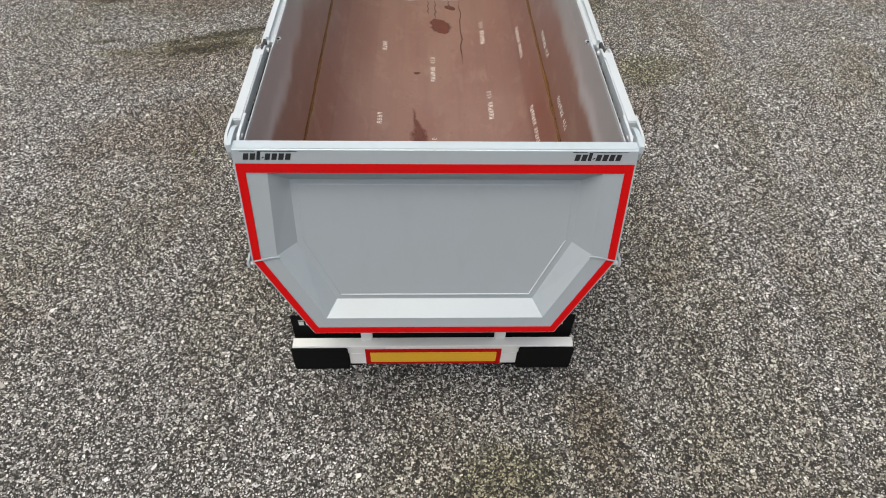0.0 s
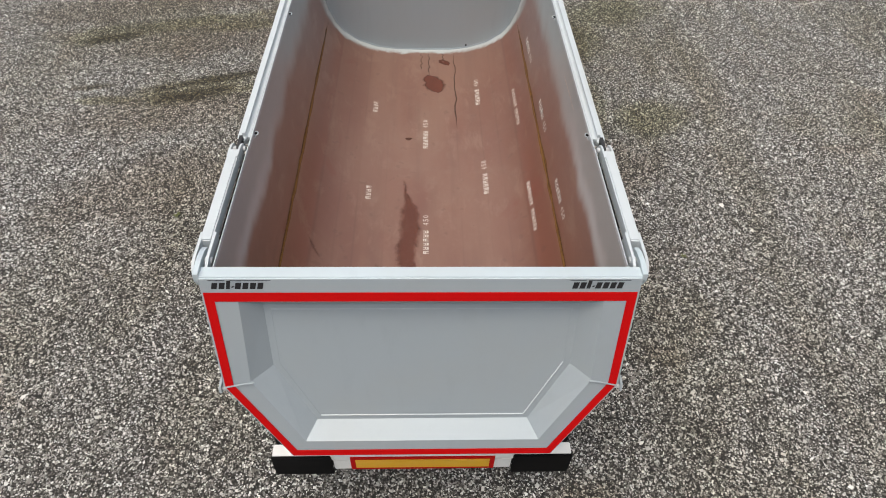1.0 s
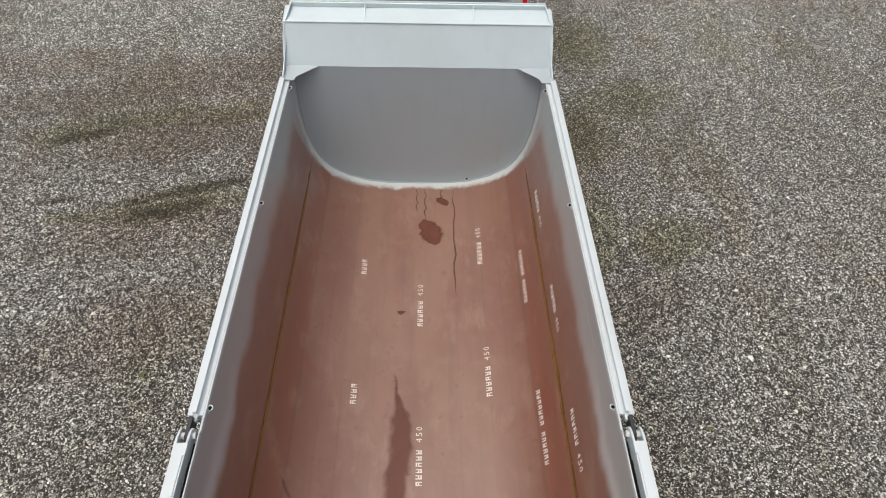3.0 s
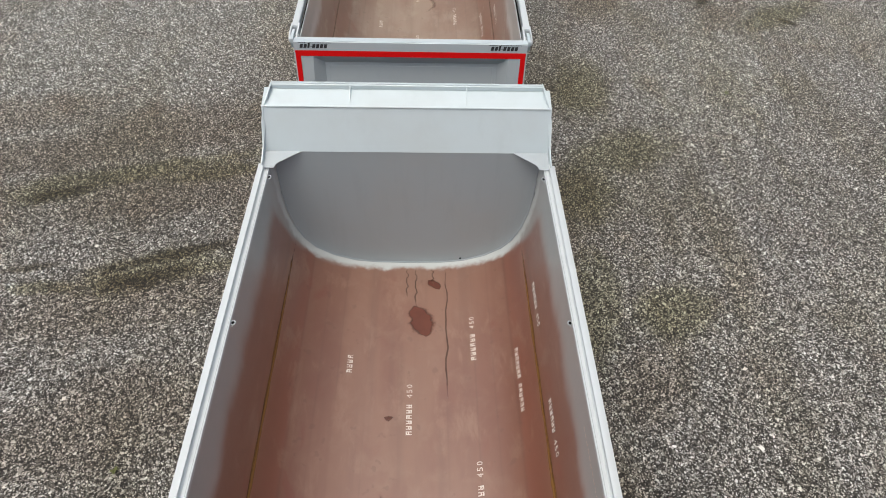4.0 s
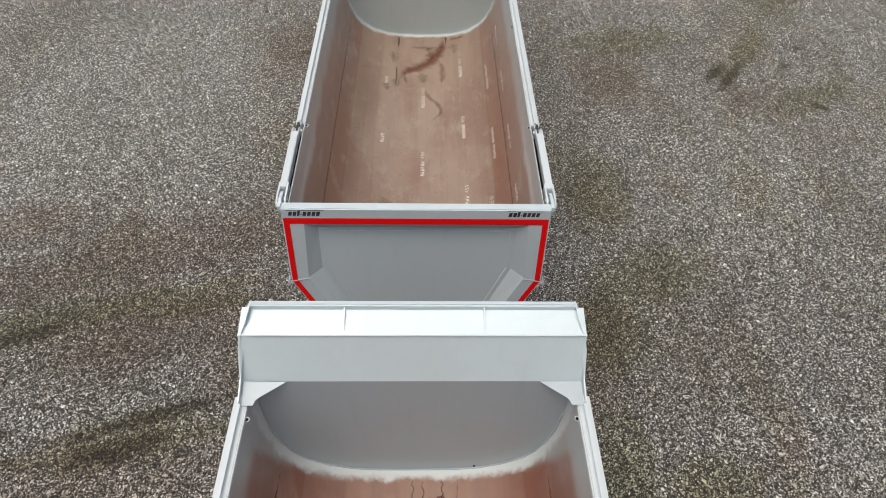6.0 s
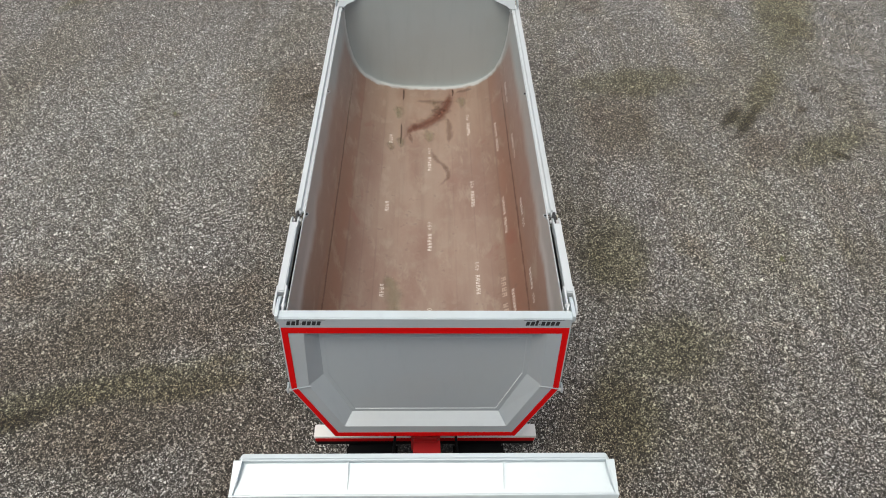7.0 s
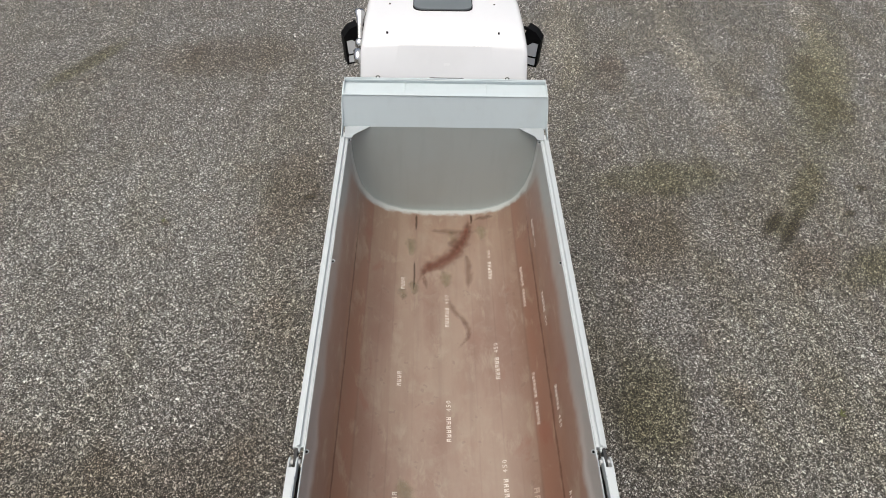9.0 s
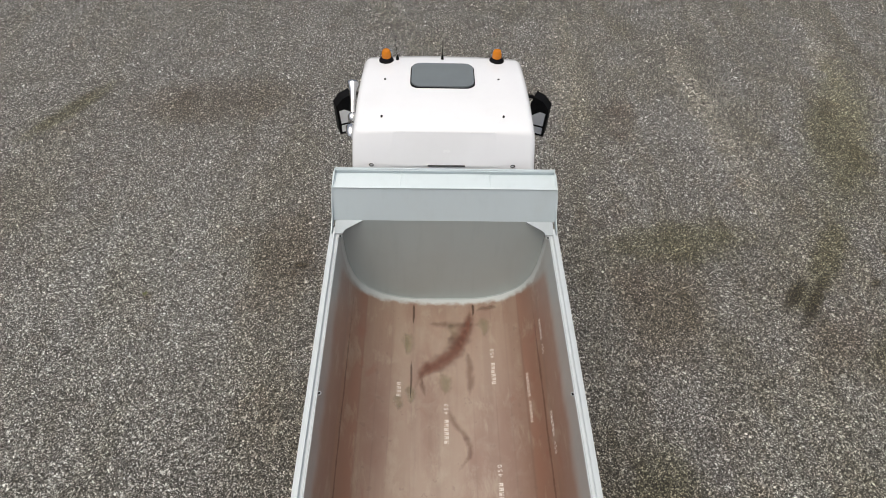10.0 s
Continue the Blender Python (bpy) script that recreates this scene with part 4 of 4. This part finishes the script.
rounded(prism(bm, outline, (0, 0, 0.03)), 0.008, 2, 60)
part("roof_hatch", bm, SMOKED, cab, "dark tinted glass roof hatch")
bm = bmesh.new()
prism(bm, [(x * 1.035 + 0.001, 7.32 + (y - 7.32) * 1.045, 3.640) for x, y, z in outline], (0, 0, 0.016))
part("hatch_seal", bm, BLACK, cab)
for x, y in ((-0.753, 7.74), (0.690, 7.77)):
    beacon = part("beacon", rounded(rod(bmesh.new(), [(x, y, 3.655), (x, y, 3.67), (x, y, 3.725), (x, y, 3.76), (x, y, 3.768)], [0.056, 0.063, 0.059, 0.045, 0.016], 16), 0.004, 1, 40), AMBER, cab, "orange beacon lamp on a black base")
    part("base", rod(bmesh.new(), [(x, y, 3.56), (x, y, 3.63), (x, y, 3.662)], [0.110, 0.094, 0.066], 16), BLACK, beacon)
for x, y, lean, h in ((-0.61, 7.75, -0.02, 0.32), (-0.024, 7.76, 0.0, 0.30)):
    aerial = part("aerial", rod(bmesh.new(), [(x, y, 3.66), (x + lean, y - 0.06, 3.66 + h)], [0.005, 0.003], 6), BLACK, cab)
    part("base", rod(bmesh.new(), [(x, y, 3.60), (x, y, 3.665), (x, y, 3.69)], [0.024, 0.016, 0.007], 10), BLACK, aerial)
# trumpet horn beside the roof: bell, waisted pipe, driver and a second short bell
horn = part("air_horn", rod(bmesh.new(), [(-1.20, 7.26, 3.02), (-1.205, 7.36, 3.08), (-1.21, 7.50, 3.15), (-1.215, 7.62, 3.215), (-1.22, 7.70, 3.255), (-1.222, 7.735, 3.272)], [0.026, 0.030, 0.034, 0.048, 0.078, 0.086], 16), CHROME, cab, "chrome trumpet horn")
smooth(horn)
smooth(part("driver", rod(bmesh.new(), [(-1.20, 7.22, 3.0), (-1.20, 7.235, 3.008), (-1.203, 7.30, 3.045), (-1.205, 7.325, 3.056), (-1.205, 7.33, 3.058)], [0.02, 0.062, 0.066, 0.05, 0.02], 14), CHROME, horn))
smooth(part("short_bell", rod(bmesh.new(), [(-1.20, 7.00, 2.90), (-1.205, 7.015, 2.905), (-1.215, 7.10, 2.94), (-1.22, 7.17, 2.97), (-1.225, 7.19, 2.98)], [0.02, 0.06, 0.066, 0.07, 0.03], 14), CHROME, horn))
smooth(part("bracket", rod(bmesh.new(), [(-1.08, 7.34, 3.0), (-1.20, 7.36, 3.06)], 0.018, 8), CHROME, horn))
# mirrors on their arms
for s in (-1, 1):
    toe = pose(s * 1.385, 7.86, 0, 0, 0, -s * 22)
    bm = bmesh.new()
    prism(bm, [(s * x, -0.06, z) for x, z in ((-0.14, 2.405), (0.115, 2.395), (0.135, 2.86), (0.04, 2.97), (-0.10, 3.02), (-0.135, 2.88))], (0, 0.17, 0))
    rounded(bm, 0.03, 3, 30)
    mirror = part("mirror", bm, BLACK, cab, "black door mirror with two glasses", toe)
    part("main_glass", prism(bmesh.new(), [(s * x, -0.064, z) for x, z in ((-0.10, 2.575), (0.085, 2.575), (0.10, 2.79), (0.02, 2.80), (-0.09, 2.72))], (0, 0.003, 0)), MIRROR, mirror, "mirror glass")
    part("wide_glass", prism(bmesh.new(), [(s * x, -0.063, z) for x, z in ((-0.10, 2.435), (0.085, 2.43), (0.085, 2.545), (-0.10, 2.545))], (0, 0.003, 0)), MIRROR, mirror, "wide-angle mirror glass")
    for z in (2.95, 2.44):
        part("arm", rod(bmesh.new(), [(s * -0.28, -0.06, z + 0.04), (s * -0.15, 0.0, z + 0.03), (s * -0.06, 0.01, z)], 0.026, 10), BLACK, mirror)
part("bumper_front", block(-1.2, 1.2, 7.95, 8.10, 0.35, 0.86, 0.04, 3), WHITE, truck)
part("hoist", rod(bmesh.new(), [(0, 5.72, 0.9), (0, 5.75, 2.3)], 0.11, 16), CHASSIS, truck)

# ---- ground ----
bm = bmesh.new()
bmesh.ops.create_grid(bm, x_segments=40, y_segments=40, size=600, matrix=Matrix.Translation((0, 8, 0)))
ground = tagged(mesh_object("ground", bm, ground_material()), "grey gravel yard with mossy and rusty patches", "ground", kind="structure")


def scatter_stones(name, y0, y1, dens0, dens1, size0, size1, k, seed):
    """Loose chippings, each an angular lump pressed into the ground, in a strip of the yard that widens towards the front; k: corners of a stone."""
    rng = np.random.default_rng(seed)
    reach = 14.0
    n = int(2 * reach * (y1 - y0) * max(dens0, dens1))
    c = np.column_stack([rng.uniform(-reach, reach, n), rng.uniform(y0, y1, n)])
    f = (c[:, 1] - y0) / (y1 - y0)
    wide = np.where(c[:, 1] < 7.5, 4.5 + 0.50 * (c[:, 1] + 1.5), 9.0 + 0.27 * (c[:, 1] - 7.5))
    thin = np.clip((wide - np.abs(c[:, 0])) / 0.8, 0.0, 1.0) * (dens0 + (dens1 - dens0) * f) / max(dens0, dens1)
    hidden = (np.abs(c[:, 0]) < 0.85) & (c[:, 1] > 0.5) & (c[:, 1] < 14.0)
    keep = ~hidden & (rng.uniform(0, 1, n) < thin)
    c, f = c[keep], f[keep]
    n = len(c)
    s = (size0 + (size1 - size0) * f) * np.exp(rng.normal(0, 0.36, n))
    turn = rng.uniform(0, 2 * np.pi, n)[:, None] + 2 * np.pi / (k - 1) * np.arange(k - 1)[None] + rng.normal(0, 0.22, (n, k - 1))
    r = s[:, None] * rng.uniform(0.75, 1.2, (n, k - 1))
    long = rng.uniform(0.7, 1.35, n)[:, None]
    axis = rng.uniform(0, np.pi, n)[:, None]
    u, w = r * np.cos(turn) * long, r * np.sin(turn) / long
    v = np.zeros((n, k, 3))
    v[:, :k - 1, 0], v[:, :k - 1, 1] = u * np.cos(axis) - w * np.sin(axis), u * np.sin(axis) + w * np.cos(axis)
    v[:, :k - 1, 2] = -0.25 * s[:, None] + s[:, None] * rng.uniform(0.0, 0.45, (n, k - 1))
    v[:, k - 1, :2] = rng.normal(0, 0.38, (n, 2)) * s[:, None]
    v[:, k - 1, 2] = s * rng.uniform(0.55, 1.15, n)
    v[:, :, :2] += c[:, None, :]
    tri = np.array([(i, (i + 1) % (k - 1), k - 1) for i in range(k - 1)])
    faces = (tri[None] + k * np.arange(n)[:, None, None]).reshape(-1, 3)
    me = bpy.data.meshes.new(name)
    me.vertices.add(n * k)
    me.vertices.foreach_set("co", v.reshape(-1).astype(np.float32))
    me.loops.add(len(faces) * 3)
    me.loops.foreach_set("vertex_index", faces.reshape(-1).astype(np.int32))
    me.polygons.add(len(faces))
    me.polygons.foreach_set("loop_start", (3 * np.arange(len(faces))).astype(np.int32))
    me.update(calc_edges=True)
    me.validate()
    return me


CHIPS = stone_material()
for strip in ((-2.4, 6.0, 3900, 3100, 0.0081, 0.0085, 5, 1), (6.0, 14.0, 3100, 1600, 0.0090, 0.0105, 4, 2), (14.0, 25.5, 1600, 550, 0.0105, 0.0120, 4, 3)):
    me = scatter_stones("gravel", *strip)
    me.materials.append(CHIPS)
    tagged(new("gravel", me), "loose grey stone chippings over the yard", "gravel", kind="stuff")


# small green weeds in the gravel
def weed(x, y, r, seed):
    rnd = random.Random(seed)
    bm = bmesh.new()
    for k in range(26):
        a, h, l = rnd.uniform(0, 6.28), rnd.uniform(0.4, 1.0) * r * 0.7, rnd.uniform(0.4, 1.0) * r
        d, w = Vector((math.cos(a), math.sin(a), 0)), Vector((-math.sin(a), math.cos(a), 0)) * r * 0.09
        p = [Vector((x, y, 0.004)) + d * l * f + Vector((0, 0, h * (f - 0.55 * f * f) * 1.6)) for f in (0.05, 0.55, 1.0)]
        q = [bm.verts.new(p[0] - w * 0.6), bm.verts.new(p[0] + w * 0.6), bm.verts.new(p[1] + w), bm.verts.new(p[1] - w), bm.verts.new(p[2])]
        bm.faces.new(q[:4]), bm.faces.new((q[3], q[2], q[4]))
    return tagged(mesh_object("weed_tuft", bm, LEAF), "small green weed tuft growing in the gravel", "weed", group="weeds in the gravel")


LEAF = plain("weed_leaf", (0.11, 0.125, 0.03), 0.6, 0.0, 12, 0.5)
for i, (x, y, r) in enumerate(((5.42, 9.79, 0.075), (-2.93, 3.10, 0.06), (3.0, 2.45, 0.05), (-4.7, 13.4, 0.06))):
    weed(x, y, r, i)
